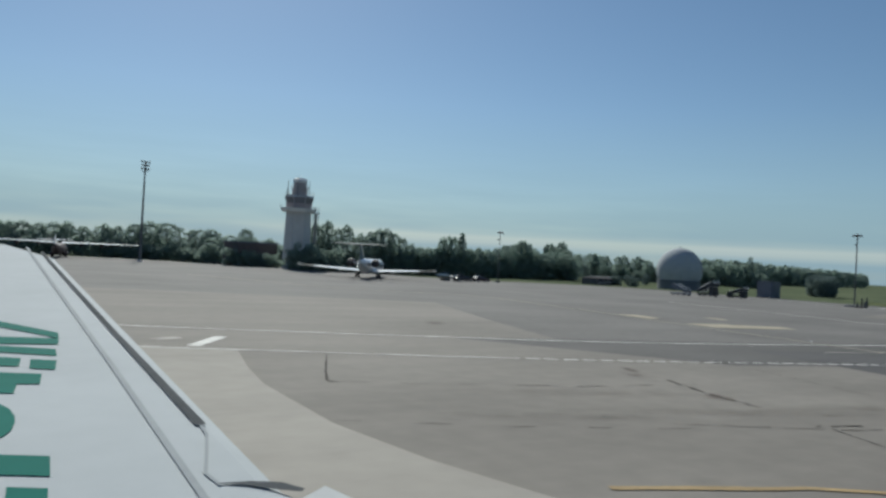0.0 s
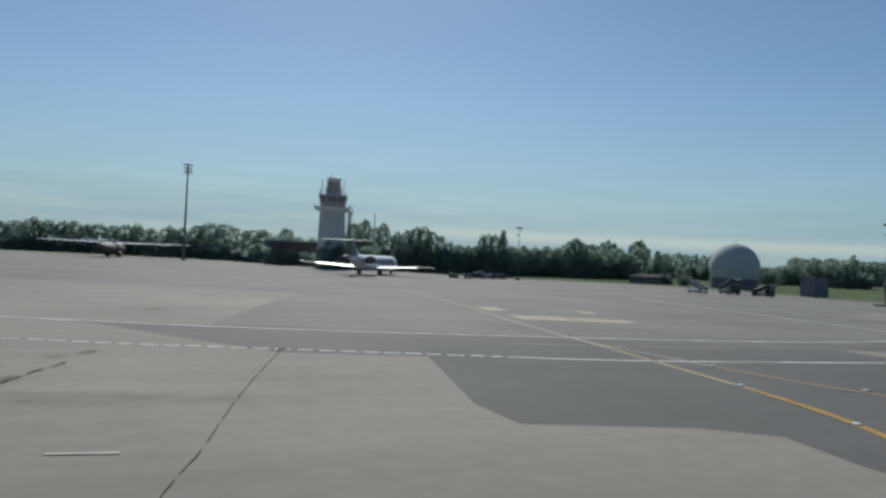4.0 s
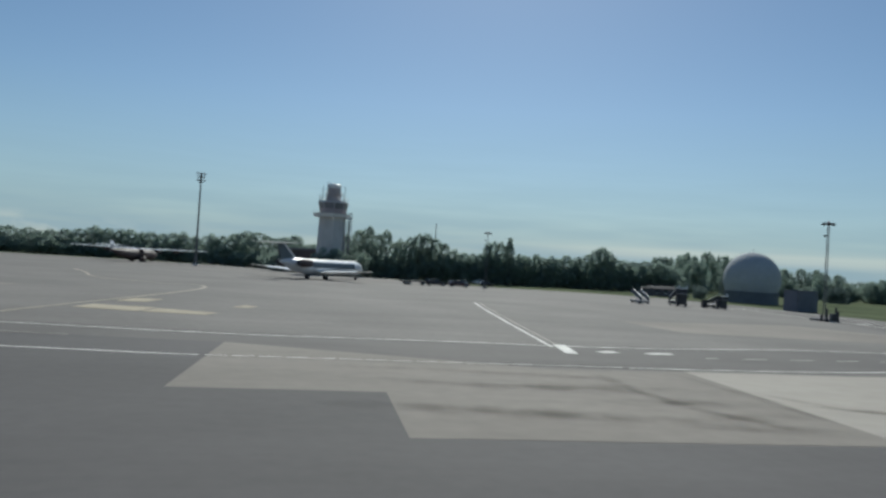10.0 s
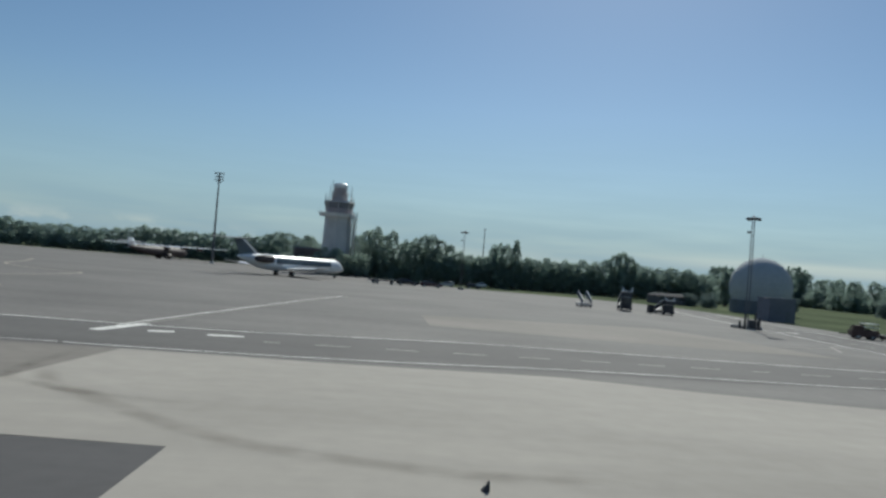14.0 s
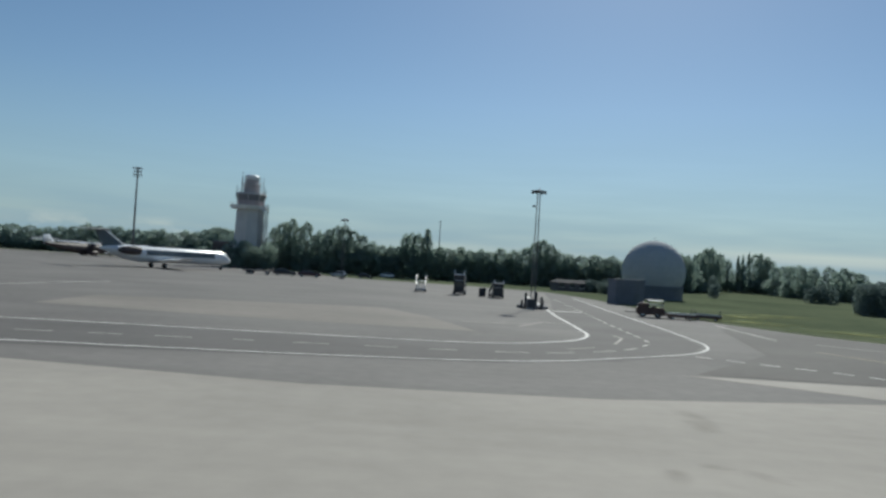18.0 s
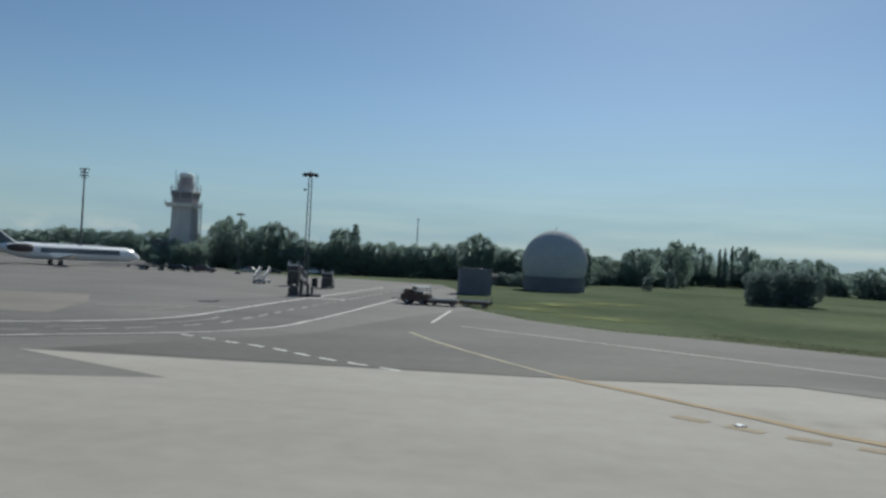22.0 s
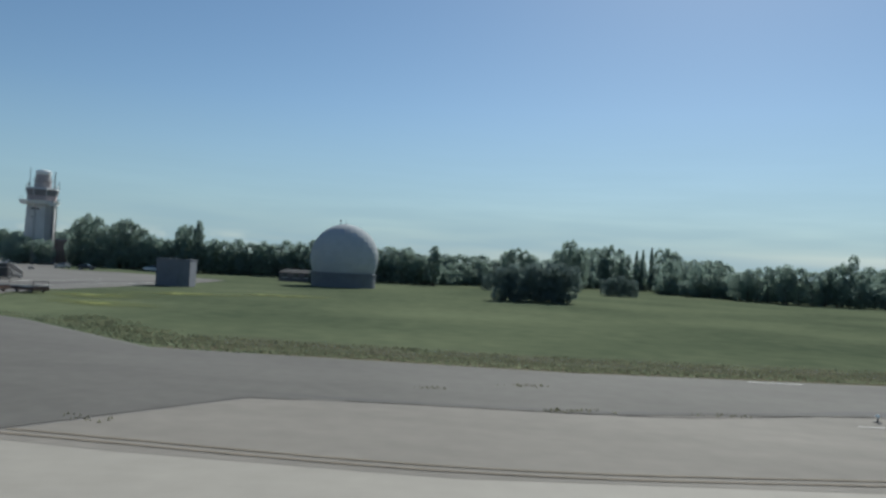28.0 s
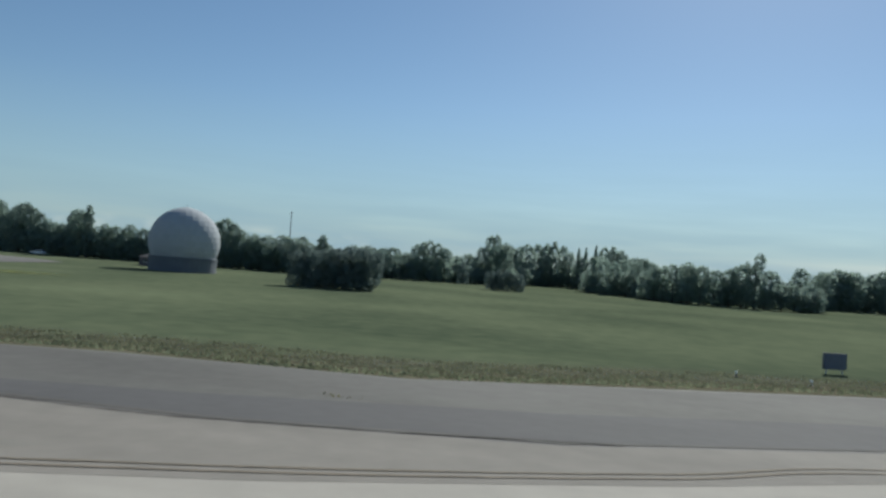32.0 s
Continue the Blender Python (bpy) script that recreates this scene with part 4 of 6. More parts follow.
# ---- radome ----
radome = thing("radome", (207.9, 172.6, 0), "large grey faceted radome dome on a dark round wall", "radome")
rows_n, cols_n = 12, 32
RC, RR = 6.3, 7.45
zs = [math.radians(-26 + (116 - 6) * k / rows_n) for k in range(rows_n + 1)]
for i in range(rows_n):
    n = max(6, int(cols_n * math.cos((zs[i] + zs[i + 1]) / 2) ** 0.7))
    for j in range(n):
        bm = bmesh.new()
        a0, a1 = 2 * math.pi * (j + 0.5 * (i % 2)) / n, 2 * math.pi * (j + 1 + 0.5 * (i % 2)) / n
        g = 0.006
        pts = []
        for e, a in ((zs[i], a0), (zs[i], a1), (zs[i + 1], a1), (zs[i + 1], a0)):
            pts.append(Vector((RR * math.cos(e) * math.cos(a), RR * math.cos(e) * math.sin(a), RC + RR * math.sin(e))))
        c = sum(pts, Vector()) / 4
        nrm = (c - Vector((0, 0, RC))).normalized()
        outer = [bm.verts.new(c + (p - c) * (1 - g)) for p in pts]
        inner = [bm.verts.new(c + (p - c) * (1 - g) - nrm * 0.12) for p in pts]
        bm.faces.new(outer)
        for q in range(4):
            bm.faces.new((outer[q], inner[q], inner[(q + 1) % 4], outer[(q + 1) % 4]))
        part("panel", bm, RADOME, radome)
prof = [(RR * 0.985 * math.cos(e), RC + RR * 0.985 * math.sin(e)) for e in [math.radians(-26 + 113 * k / 20) for k in range(21)]]
smooth(part("inner_shell", lathe(bmesh.new(), prof, 48), RADOME_RIM, radome, "seams between the panels"))
part("cap", lathe(bmesh.new(), [(1.6, RC + RR * 0.972), (0.8, RC + RR * 1.0), (0.15, RC + RR * 1.01)], 20), RADOME, radome, "grey cap on the crown")
part("lightning_rod", tube(bmesh.new(), 0.05, 0.02, (0, 0, RC + RR), (0, 0, RC + RR + 0.9), 6), DARK_METAL, radome)
part("base_wall", lathe(bmesh.new(), [(7.0, -0.03), (7.0, 2.6), (7.15, 2.65), (7.15, 3.05), (6.7, 3.1)], 40), SKIRT, radome, "dark round base wall")

# ---- masts ----
def floodlight_mast(x, y, h, heading):
    t = thing("floodlight_mast", (x, y, 0), "tall grey apron mast with stacked floodlights", "floodlight mast", heading)
    part("pole", tube(bmesh.new(), 0.42, 0.2, (0, 0, 0), (0, 0, h), 12), MAST_GREY, t)
    part("footing", lathe(bmesh.new(), [(0.9, -0.03), (0.9, 0.5), (0.6, 0.6)], 14), TOWER_CONCRETE, t)
    for k, (z, w) in enumerate(((h - 0.1, 3.2), (h - 1.2, 2.6), (h - 2.3, 3.0))):
        arm = part("crossarm", tube(bmesh.new(), 0.09, 0.09, (-w / 2, 0, z), (w / 2, 0, z), 8), MAST_GREY, t)
        for i in range(4):
            part("floodlight", box(bmesh.new(), 0.5, 0.35, 0.45, pose(-w / 2 + 0.3 + i * (w - 0.6) / 3, -0.2, z - 0.45, 25, 0, 0), 0.05), DARK_METAL, arm, "boxy dark floodlight")
    part("platform", lathe(bmesh.new(), [(1.0, h - 3.3), (1.0, h - 3.2)], 14), MAST_GREY, t)
    return t


floodlight_mast(53.5, 252.2, 31.2, 20)


def ring_mast(x, y, h, label, head=1.75, gap=0.36, leg=0.08, base=2.1):
    t = thing("ring_head_mast", (x, y, 0), label, "light mast", 10, group="ring head masts")
    for s in (-1, 1):
        part("leg", tube(bmesh.new(), leg, leg * 0.8, (s * gap * 0.75, 0, 0), (s * gap * 0.5, 0, h - 0.3), 8), MAST_GREY, t)
    for k in range(int(h / 0.9)):
        z = 0.6 + k * 0.9
        part("rung", tube(bmesh.new(), 0.025, 0.025, (-gap * 0.55, 0, z), (gap * 0.55, 0, z), 5), MAST_GREY, t)
    ring = part("head_ring", lathe(bmesh.new(), [(head * 0.5, h - 0.3), (head * 0.56, h - 0.24), (head * 0.56, h - 0.08), (head * 0.3, h)], 20), MAST_GREY, t, "round lamp ring")
    for k in range(8):
        a = 2 * math.pi * k / 8
        part("lamp", box(bmesh.new(), 0.3, 0.26, 0.16, pose(head * 0.52 * math.cos(a), head * 0.52 * math.sin(a), h - 0.44, 0, 0, math.degrees(a)), 0.04), DARK_METAL, ring, "dark floodlight box")
    part("obstacle_lamp", lathe(bmesh.new(), [(0.08, h), (0.1, h + 0.1), (0.05, h + 0.25)], 10), RED_METAL, t)
    part("camera_box", box(bmesh.new(), 0.3, 0.5, 0.25, pose(-0.6, 0, h - 2.3), 0.03), DARK_METAL, t)
    part("footing", lathe(bmesh.new(), [(base, -0.03), (base, 0.3), (base * 0.9, 0.42), (base * 0.24, 0.5)], 24), MAST_GREY, t, "dark round mast base")
    return t


ring_mast(168.8, 92.2, 15.85, "slender twin-pole apron light mast with ring head")
ring_mast(133.6, 174.5, 14.3, "distant twin-pole light mast before the trees", 1.6, 0.3, 0.05, 0.7)
for x, y, h in ((158.1, 377.5, 26.0),):
    t = thing("pole_mast", (x, y, 0), "thin dark pole rising behind the trees", "pole", group="thin poles")
    part("pole", tube(bmesh.new(), 0.32, 0.16, (0, 0, 0), (0, 0, h), 8), DARK_METAL, t)
    part("head", box(bmesh.new(), 1.0, 0.5, 0.5, pose(0, 0, h - 0.5), 0.05), DARK_METAL, t)
# clutter round the mast foot
for x, y, h, m in ((167.6, 90.0, 2.1, DARK_METAL), (167.2, 90.7, 1.1, DARK_METAL), (169.7, 90.1, 1.7, DARK_METAL), (170.0, 91.2, 1.2, DARK_METAL), (168.9, 89.6, 2.3, DARK_METAL)):
    t = thing("bollard", (x, y, 0), "dark upright bollard by the mast foot", "bollard", group="mast foot bollards")
    part("post", lathe(bmesh.new(), [(0.16, 0), (0.16, h - 0.1), (0.08, h)], 12), m, t)
    part("foot", box(bmesh.new(), 0.5, 0.5, 0.08, bevel=0.02), RUBBER, t)
cab = thing("electric_cabinet", (168.2, 89.4, 0), "grey electric cabinet by the mast foot", "cabinet", heading=8)
part("body", box(bmesh.new(), 0.9, 0.5, 1.25, pose(0, 0, 0.1), 0.03), MAST_GREY, cab)
part("plinth", box(bmesh.new(), 1.0, 0.6, 0.1), TOWER_CONCRETE, cab)
part("door", box(bmesh.new(), 0.8, 0.03, 1.05, pose(0, -0.265, 0.2)), DARK_METAL, cab)


# ---- aircraft ----
def ring_pts(s, r, zc, n=20, flat=1.0):
    return [(s, r * math.cos(2 * math.pi * i / n), zc + r * flat * math.sin(2 * math.pi * i / n)) for i in range(n)]


def foil(bm, root, tip, thick):
    """A wing: root and tip are (leading s, trailing s, y, z)."""
    rings = []
    for (le, te, y, z), th in ((root, thick), (tip, thick * 0.35)):
        c = le - te
        rings.append([(le, y, z), (le - 0.08 * c, y, z + th * 0.7), (le - 0.35 * c, y, z + th), (le - 0.75 * c, y, z + th * 0.5), (te, y, z), (te + 0.25 * c, y, z - th * 0.35), (le - 0.35 * c, y, z - th * 0.6), (le - 0.06 * c, y, z - th * 0.45)])
    return loft(bm, rings)


def band(bm, s0, s1, r, zc, a0, a1, n=6):
    """A strip round one side of a tube between two heights (angles in degrees)."""
    cols = [[(s, r * math.cos(radians(a0 + (a1 - a0) * i / n)), zc + r * math.sin(radians(a0 + (a1 - a0) * i / n))) for i in range(n + 1)] for s in (s0, s1)]
    v = [[bm.verts.new(p) for p in c] for c in cols]
    for i in range(n):
        bm.faces.new((v[0][i], v[0][i + 1], v[1][i + 1], v[1][i]))
    return bm


def wheel(parent, s, y, r, w):
    tyre = part("tyre", lathe(bmesh.new(), [(r * 0.6, -w / 2), (r * 0.93, -w / 2), (r, -w * 0.3), (r, w * 0.3), (r * 0.93, w / 2), (r * 0.6, w / 2)], 18, pose(s, y, r, 90, 0, 0)), RUBBER, parent)
    part("rim", lathe(bmesh.new(), [(r * 0.58, -w * 0.52), (r * 0.5, 0), (r * 0.58, w * 0.52)], 14, pose(s, y, r, 90, 0, 0)), GALVANISED, tyre)


def rear_engine_jet(x, y, heading):
    t = thing("parked_jet", (x, y, 0), "white twin-engined jet airliner with dark window band and high tail", "airliner", heading)
    prof = [(25.0, 0.12, 2.05), (24.5, 0.5, 2.16), (23.6, 0.95, 2.38), (22.2, 1.4, 2.6), (20.4, 1.65, 2.72), (-6.0, 1.67, 2.75), (-10, 1.5, 2.95), (-13, 1.1, 3.28), (-16, 0.55, 3.6), (-17.6, 0.16, 3.7)]
    smooth(part("fuselage", loft(bmesh.new(), [ring_pts(*p) for p in prof]), AIRCRAFT_WHITE, t))
    for a0, a1 in ((-6, 34), (186, 146)):
        part("window_band", band(bmesh.new(), -5.0, 17.5, 1.685, 2.75, a0, a1), AIRCRAFT_BAND, t, "dark painted window band")
    for a0, a1 in ((35, 62), (145, 118)):
        part("cockpit_window", loft(bmesh.new(), [[(q[0], q[1], q[2]) for q in [(s, r * 1.01 * math.cos(radians(a)), zc + r * 1.01 * math.sin(radians(a))) for a in (a0, (a0 + a1) / 2, a1)]] for s, r, zc in ((23.5, 0.99, 2.4), (22.6, 1.3, 2.55))], False), GLASS_DARK, t)
    for s in (-1, 1):
        part("wing", foil(bmesh.new(), (4.6, -2.4, s * 1.3, 1.55), (-2.9, -4.5, s * 16.4, 2.35), 0.42), AIRCRAFT_WHITE, t, "slender swept wing")
        part("wing_tip_panel", foil(bmesh.new(), (-1.9, -4.2, s * 12.6, 2.235), (-2.9, -4.56, s * 16.45, 2.41), 0.16), DARK_METAL, t, "darker outer wing panel")
        eng = part("engine", lathe(bmesh.new(), [(0.5, -2.9), (0.62, -2.8), (0.84, -1.2), (0.86, 1.2), (0.76, 2.6), (0.66, 2.75), (0.6, 2.4)], 20, pose(-10.6, s * 2.75, 3.45, 0, 90, 0)), AIRCRAFT_GREY, t, "tail-mounted engine nacelle")
        smooth(eng)
        part("exhaust", lathe(bmesh.new(), [(0.56, -0.5), (0.48, 0.3), (0.4, 0.5)], 16, pose(-13.6, s * 2.75, 3.45, 0, -90, 0)), DARK_METAL, eng, "dark exhaust cone")
        part("pylon", box(bmesh.new(), 3.6, 1.3, 0.25, pose(-10.8, s * 1.75, 3.35), 0.04), AIRCRAFT_WHITE, t)
        part("tailplane", foil(bmesh.new(), (-16.6, -19.4, s * 0.0 + s * 0.05, 7.35), (-18.7, -20.2, s * 6.1, 7.45), 0.2), TAIL_GREY, t)
        leg = part("main_leg", tube(bmesh.new(), 0.16, 0.12, (0, s * 2.54, 1.7), (0, s * 2.54, 0.5), 8), GALVANISED, t)
        for q in (-0.32, 0.32):
            wheel(leg, 0, s * 2.54 + q, 0.52, 0.36)
        part("flap_fairing", foil(bmesh.new(), (-1.5, -4.3, s * 6.0, 1.55), (-1.7, -4.3, s * 6.4, 1.57), 0.18), AIRCRAFT_WHITE, t)
    fin = bmesh.new()
    loft(fin, [[(-10.4, 0, 4.2), (-12, 0.22, 4.2), (-16.6, 0.14, 4.0), (-16.9, 0, 4.0), (-16.6, -0.14, 4.0), (-12, -0.22, 4.2)], [(-16.2, 0, 7.35), (-16.8, 0.12, 7.35), (-19.0, 0.08, 7.35), (-19.2, 0, 7.35), (-19.0, -0.08, 7.35), (-16.8, -0.12, 7.35)]])
    part("fin", fin, AIRCRAFT_BAND, t, "dark swept tail fin")
    part("fin_leading_edge", tube(bmesh.new(), 0.24, 0.16, (-10.35, 0, 4.25), (-16.15, 0, 7.35), 10), AIRCRAFT_WHITE, t, "white leading edge of the fin")
    nose = part("nose_leg", tube(bmesh.new(), 0.1, 0.08, (21.6, 0, 1.5), (21.6, 0, 0.35), 8), GALVANISED, t)
    for q in (-0.2, 0.2):
        wheel(nose, 21.6, q, 0.34, 0.2)
    return t


jet = rear_engine_jet(90.7, 171.6, 54.1)
jet.matrix_world = jet.matrix_world @ Matrix.Diagonal((0.85, 1.04, 1.09, 1))


def transport_plane(x, y, heading):
    t = thing("transport_aircraft", (x, y, 0), "dark brownish high-winged transport aircraft, wings catching light", "aircraft", heading)
    prof = [(17, 0.3, 2.2), (16, 0.95, 2.3), (14, 1.5, 2.5), (11, 1.75, 2.6), (-8, 1.75, 2.6), (-16, 1.2, 3.0), (-23, 0.5, 3.7), (-26, 0.2, 4.0)]
    smooth(part("fuselage", loft(bmesh.new(), [ring_pts(*p) for p in prof]), AIRCRAFT_GREY, t))
    for s in (-1, 1):
        part("wing", foil(bmesh.new(), (2.6, -2.2, s * 0.6, 4.5), (1.6, -0.6, s * 23.5, 4.85), 0.3), AIRCRAFT_WHITE, t, "long straight pale wing")
        for yy in (6.0, 12.0):
            eng = part("engine", lathe(bmesh.new(), [(0.25, -2.3), (0.55, -1.6), (0.6, 1.2), (0.45, 2.2), (0.15, 2.7)], 14, pose(2.6, s * yy, 4.2, 0, 90, 0)), AIRCRAFT_GREY, t)
            for k in range(4):
                part("propeller_blade", box(bmesh.new(), 0.06, 0.24, 1.7, pose(5.0, s * yy, 4.2, 90 * k + 20, 0, 0)), DARK_METAL, eng)
        part("tailplane", foil(bmesh.new(), (-22.0, -24.2, s * 0.1, 5.35), (-23.0, -24.4, s * 5.0, 5.45), 0.16), AIRCRAFT_WHITE, t)
        part("gear_fairing", lathe(bmesh.new(), [(0.15, -3.2), (0.8, -1.8), (0.85, 1.4), (0.2, 3.0)], 12, pose(-0.5, s * 1.8, 1.1, 0, 90, 0)), AIRCRAFT_GREY, t)
        for q in (-1.1, 0.9):
            wheel(t, q, s * 1.9, 0.55, 0.45)
    bm = bmesh.new()
    loft(bm, [[(-18.5, 0, 3.4), (-20, 0.2, 3.4), (-24.5, 0.1, 3.4), (-25, 0, 3.4), (-24.5, -0.1, 3.4), (-20, -0.2, 3.4)], [(-22.2, 0, 6.7), (-22.6, 0.12, 6.7), (-25.2, 0.06, 6.7), (-25.4, 0, 6.7), (-25.2, -0.06, 6.7), (-22.6, -0.12, 6.7)]])
    part("fin", bm, AIRCRAFT_WHITE, t, "pale swept fin")
    wheel(t, 13.5, 0.3, 0.4, 0.3)
    return t


transport_plane(32.7, 267, 80)


# ---- the airliner's own wing, as it stands at the start of the walk ----
def wing_top(out):
    return 3.6 + 0.09 * out


def wing_front(out):
    return 2.3 - 0.88 * (out - 1.8) if out < 4.4 else -0.28 - 0.46 * (out - 4.6)


own_wing = thing("airliner_wing", (0, 0, 0), "white airliner wing with teal lettering and dark slat gap", "aircraft wing", -25.62)
rings = []
for out in (1.6, 3.0, 4.4, 4.7, 8, 12, 15.3, 16.6, 17.25):
    le, zt = wing_front(out), wing_top(out)
    te = -7.2 + (-8.3 + 7.2) * (out - 1.6) / 15.65
    if out > 15.4:
        le -= (out - 15.4) * 0.35
    c = le - te
    th = 0.09 * c
    rings.append([(le, out, zt - 0.10), (le - 0.05, out, zt - 0.035), (le - 0.16, out, zt - 0.004), (le - 0.35, out, zt), (le - 0.6 * c, out, zt), (te, out, zt - 0.05), (te + 0.3 * c, out, zt - th * 0.7), (le - 0.3 * c, out, zt - th), (le - 0.06 * c, out, zt - th * 0.6)])
part("wing_skin", loft(bmesh.new(), rings), WING_GREY, own_wing, "white upper and lower wing skin")


def wing_patch(name, pts, material, lift=0.006, label=""):
    bm = bmesh.new()
    f = bm.faces.new([bm.verts.new((fwd, out, wing_top(out) + lift)) for out, fwd in pts])
    f.normal_update()
    if f.normal.z < 0:
        f.normal_flip()
    return part(name, bm, material, own_wing, label)


def wing_seam(name, pts, width, material, label=""):
    left, right = [], []
    for i, (o, f) in enumerate(pts):
        a, b = Vector(pts[max(i - 1, 0)]), Vector(pts[min(i + 1, len(pts) - 1)])
        d = (b - a).normalized()
        k = width[i] if isinstance(width, tuple) else width
        left.append((o - d.y * k / 2, f + d.x * k / 2))
        right.append((o + d.y * k / 2, f - d.x * k / 2))
    wing_patch(name, left + right[::-1], material, 0.008, label)


wing_seam("slat_gap", [(5.45, -0.86), (8.46, -2.26), (12.2, -3.98), (16.0, -5.72)], (0.075, 0.06, 0.06, 0.06), WING_DARK, "dark gap behind the slat")
wing_seam("spar_seam", [(3.6, -0.35), (4.23, -0.63), (7.01, -1.87), (12, -4.13), (16.8, -6.3)], 0.045, WING_SEAM, "grey sealed panel line")
wing_seam("slat_end_seam", [(5.45, -0.86), (5.26, -0.79), (4.9, -0.73), (4.57, -0.68), (4.4, -0.57)], 0.022, WING_SEAM)
wing_seam("slat_slot", [(4.42, -0.58), (4.43, -0.42), (4.40, -0.26), (4.34, -0.12)], (0.01, 0.06, 0.11, 0.05), WING_DARK, "dark curved slot at the slat root")
wing_patch("metal_leading_edge", [(4.40, 0.0), (4.02, 0.33), (3.4, 0.88), (2.0, 2.1), (1.7, 1.7), (3.3, 0.3), (4.1, -0.2)], WING_METAL, 0.01, "polished metal inboard leading edge")
LETTER_SHAPES = [
    [(9.03, -3.84), (8.35, -2.78), (8.08, -2.68), (8.71, -3.71)],
    [(8.04, -3.41), (8.08, -2.68), (7.80, -2.59), (7.72, -3.27)],
    [(7.67, -3.25), (7.60, -2.54), (7.33, -2.44), (7.42, -3.14)],
    [(7.21, -3.05), (7.20, -2.69), (6.90, -2.59), (6.89, -2.91)],
    [(7.17, -2.60), (7.16, -2.38), (6.83, -2.28), (6.85, -2.49)],
    [(6.69, -2.82), (6.68, -2.33), (6.37, -2.23), (6.35, -2.39), (6.09, -2.31), (6.07, -2.55)],
    [(4.81, -2.00), (4.80, -1.60), (4.49, -1.49), (4.50, -1.86)],
    [(4.33, -1.65), (4.32, -1.44), (4.08, -1.36), (4.08, -1.56)],
    [(5.83, -2.45), (5.81, -2.29), (5.71, -2.19), (5.55, -2.09), (5.40, -2.03), (5.24, -1.99), (5.12, -1.99), (5.06, -2.11)]]
for shape in LETTER_SHAPES:
    wing_patch("lettering", shape, GREEN_PAINT, 0.007, "teal green painted lettering shape")
gear = part("main_leg", tube(bmesh.new(), 0.2, 0.15, (-4.6, 3.6, 3.5), (-4.6, 3.6, 0.6), 10), GALVANISED, own_wing)
for q in (-0.45, 0.45):
    wheel(gear, -4.6, 3.6 + q, 0.6, 0.42)

# ---- ground service equipment ----
def passenger_stairs(x, y, heading, label, dark=False):
    t = thing("passenger_stairs", (x, y, 0), label, "passenger stairs", heading, group="parked passenger stairs")
    body = DARK_METAL if dark else SHED_GREY
    part("chassis", box(bmesh.new(), 5.4, 1.9, 0.45, pose(0, 0, 0.35), 0.05), body, t)
    for s in (-1, 1):
        for q in (-1.8, 1.8):
            wheel(t, q, s * 0.85, 0.36, 0.24)
        bm = bmesh.new()
        loft(bm, [[(-2.6, s * 0.8, 0.8), (-2.6, s * 0.86, 0.8), (-2.6, s * 0.86, 1.6), (-2.6, s * 0.8, 1.6)], [(1.6, s * 0.8, 2.5), (1.6, s * 0.86, 2.5), (1.6, s * 0.86, 3.5), (1.6, s * 0.8, 3.5)], [(2.6, s * 0.8, 2.5), (2.6, s * 0.86, 2.5), (2.6, s * 0.86, 3.5), (2.6, s * 0.8, 3.5)]])
        part("side_panel", bm, DARK_METAL if dark else SLATE_METAL, t, "dark stair side panel")
        part("handrail", tube(bmesh.new(), 0.075, 0.075, (-2.6, s * 0.83, 1.75), (1.6, s * 0.83, 3.65), 6), WHITE_METAL, t)
    for k in range(10):
        part("step", box(bmesh.new(), 0.36, 1.56, 0.05, pose(-2.4 + k * 0.42, 0, 0.72 + k * 0.19)), GALVANISED, t)
    part("platform", box(bmesh.new(), 1.3, 1.6, 0.12, pose(2.1, 0, 2.42), 0.02), GALVANISED, t)
    for s in (-1, 1):
        part("lifting_strut", tube(bmesh.new(), 0.07, 0.07, (-0.4, s * 0.6, 0.8), (1.5, s * 0.6, 2.35), 8), GALVANISED, t)
    if dark:
        part("cab", box(bmesh.new(), 1.5, 1.8, 1.6, pose(1.9, 0, 0.75), 0.15), DARK_METAL, t, "dark driver's cab under the platform")
        part("front_screen", box(bmesh.new(), 0.06, 1.7, 1.0, pose(2.7, 0, 2.4), 0.02), DARK_METAL, t)
        part("platform_edge", box(bmesh.new(), 0.16, 1.8, 0.2, pose(2.72, 0, 3.42, 0, 40, 0), 0.02), WHITE_METAL, t, "white edge bar of the platform")
        for s in (-1, 1):
            part("top_rail", tube(bmesh.new(), 0.085, 0.085, (2.75, s * 0.75, 3.5), (2.3, s * 0.85, 4.2), 6), WHITE_METAL, t)
        part("cab_window", box(bmesh.new(), 0.06, 1.4, 0.6, pose(2.66, 0, 1.5), 0.02), GLASS_DARK, t)
    else:
        part("tow_bar", tube(bmesh.new(), 0.05, 0.05, (2.7, 0, 0.5), (3.9, 0, 0.3), 6), DARK_METAL, t)
    return t


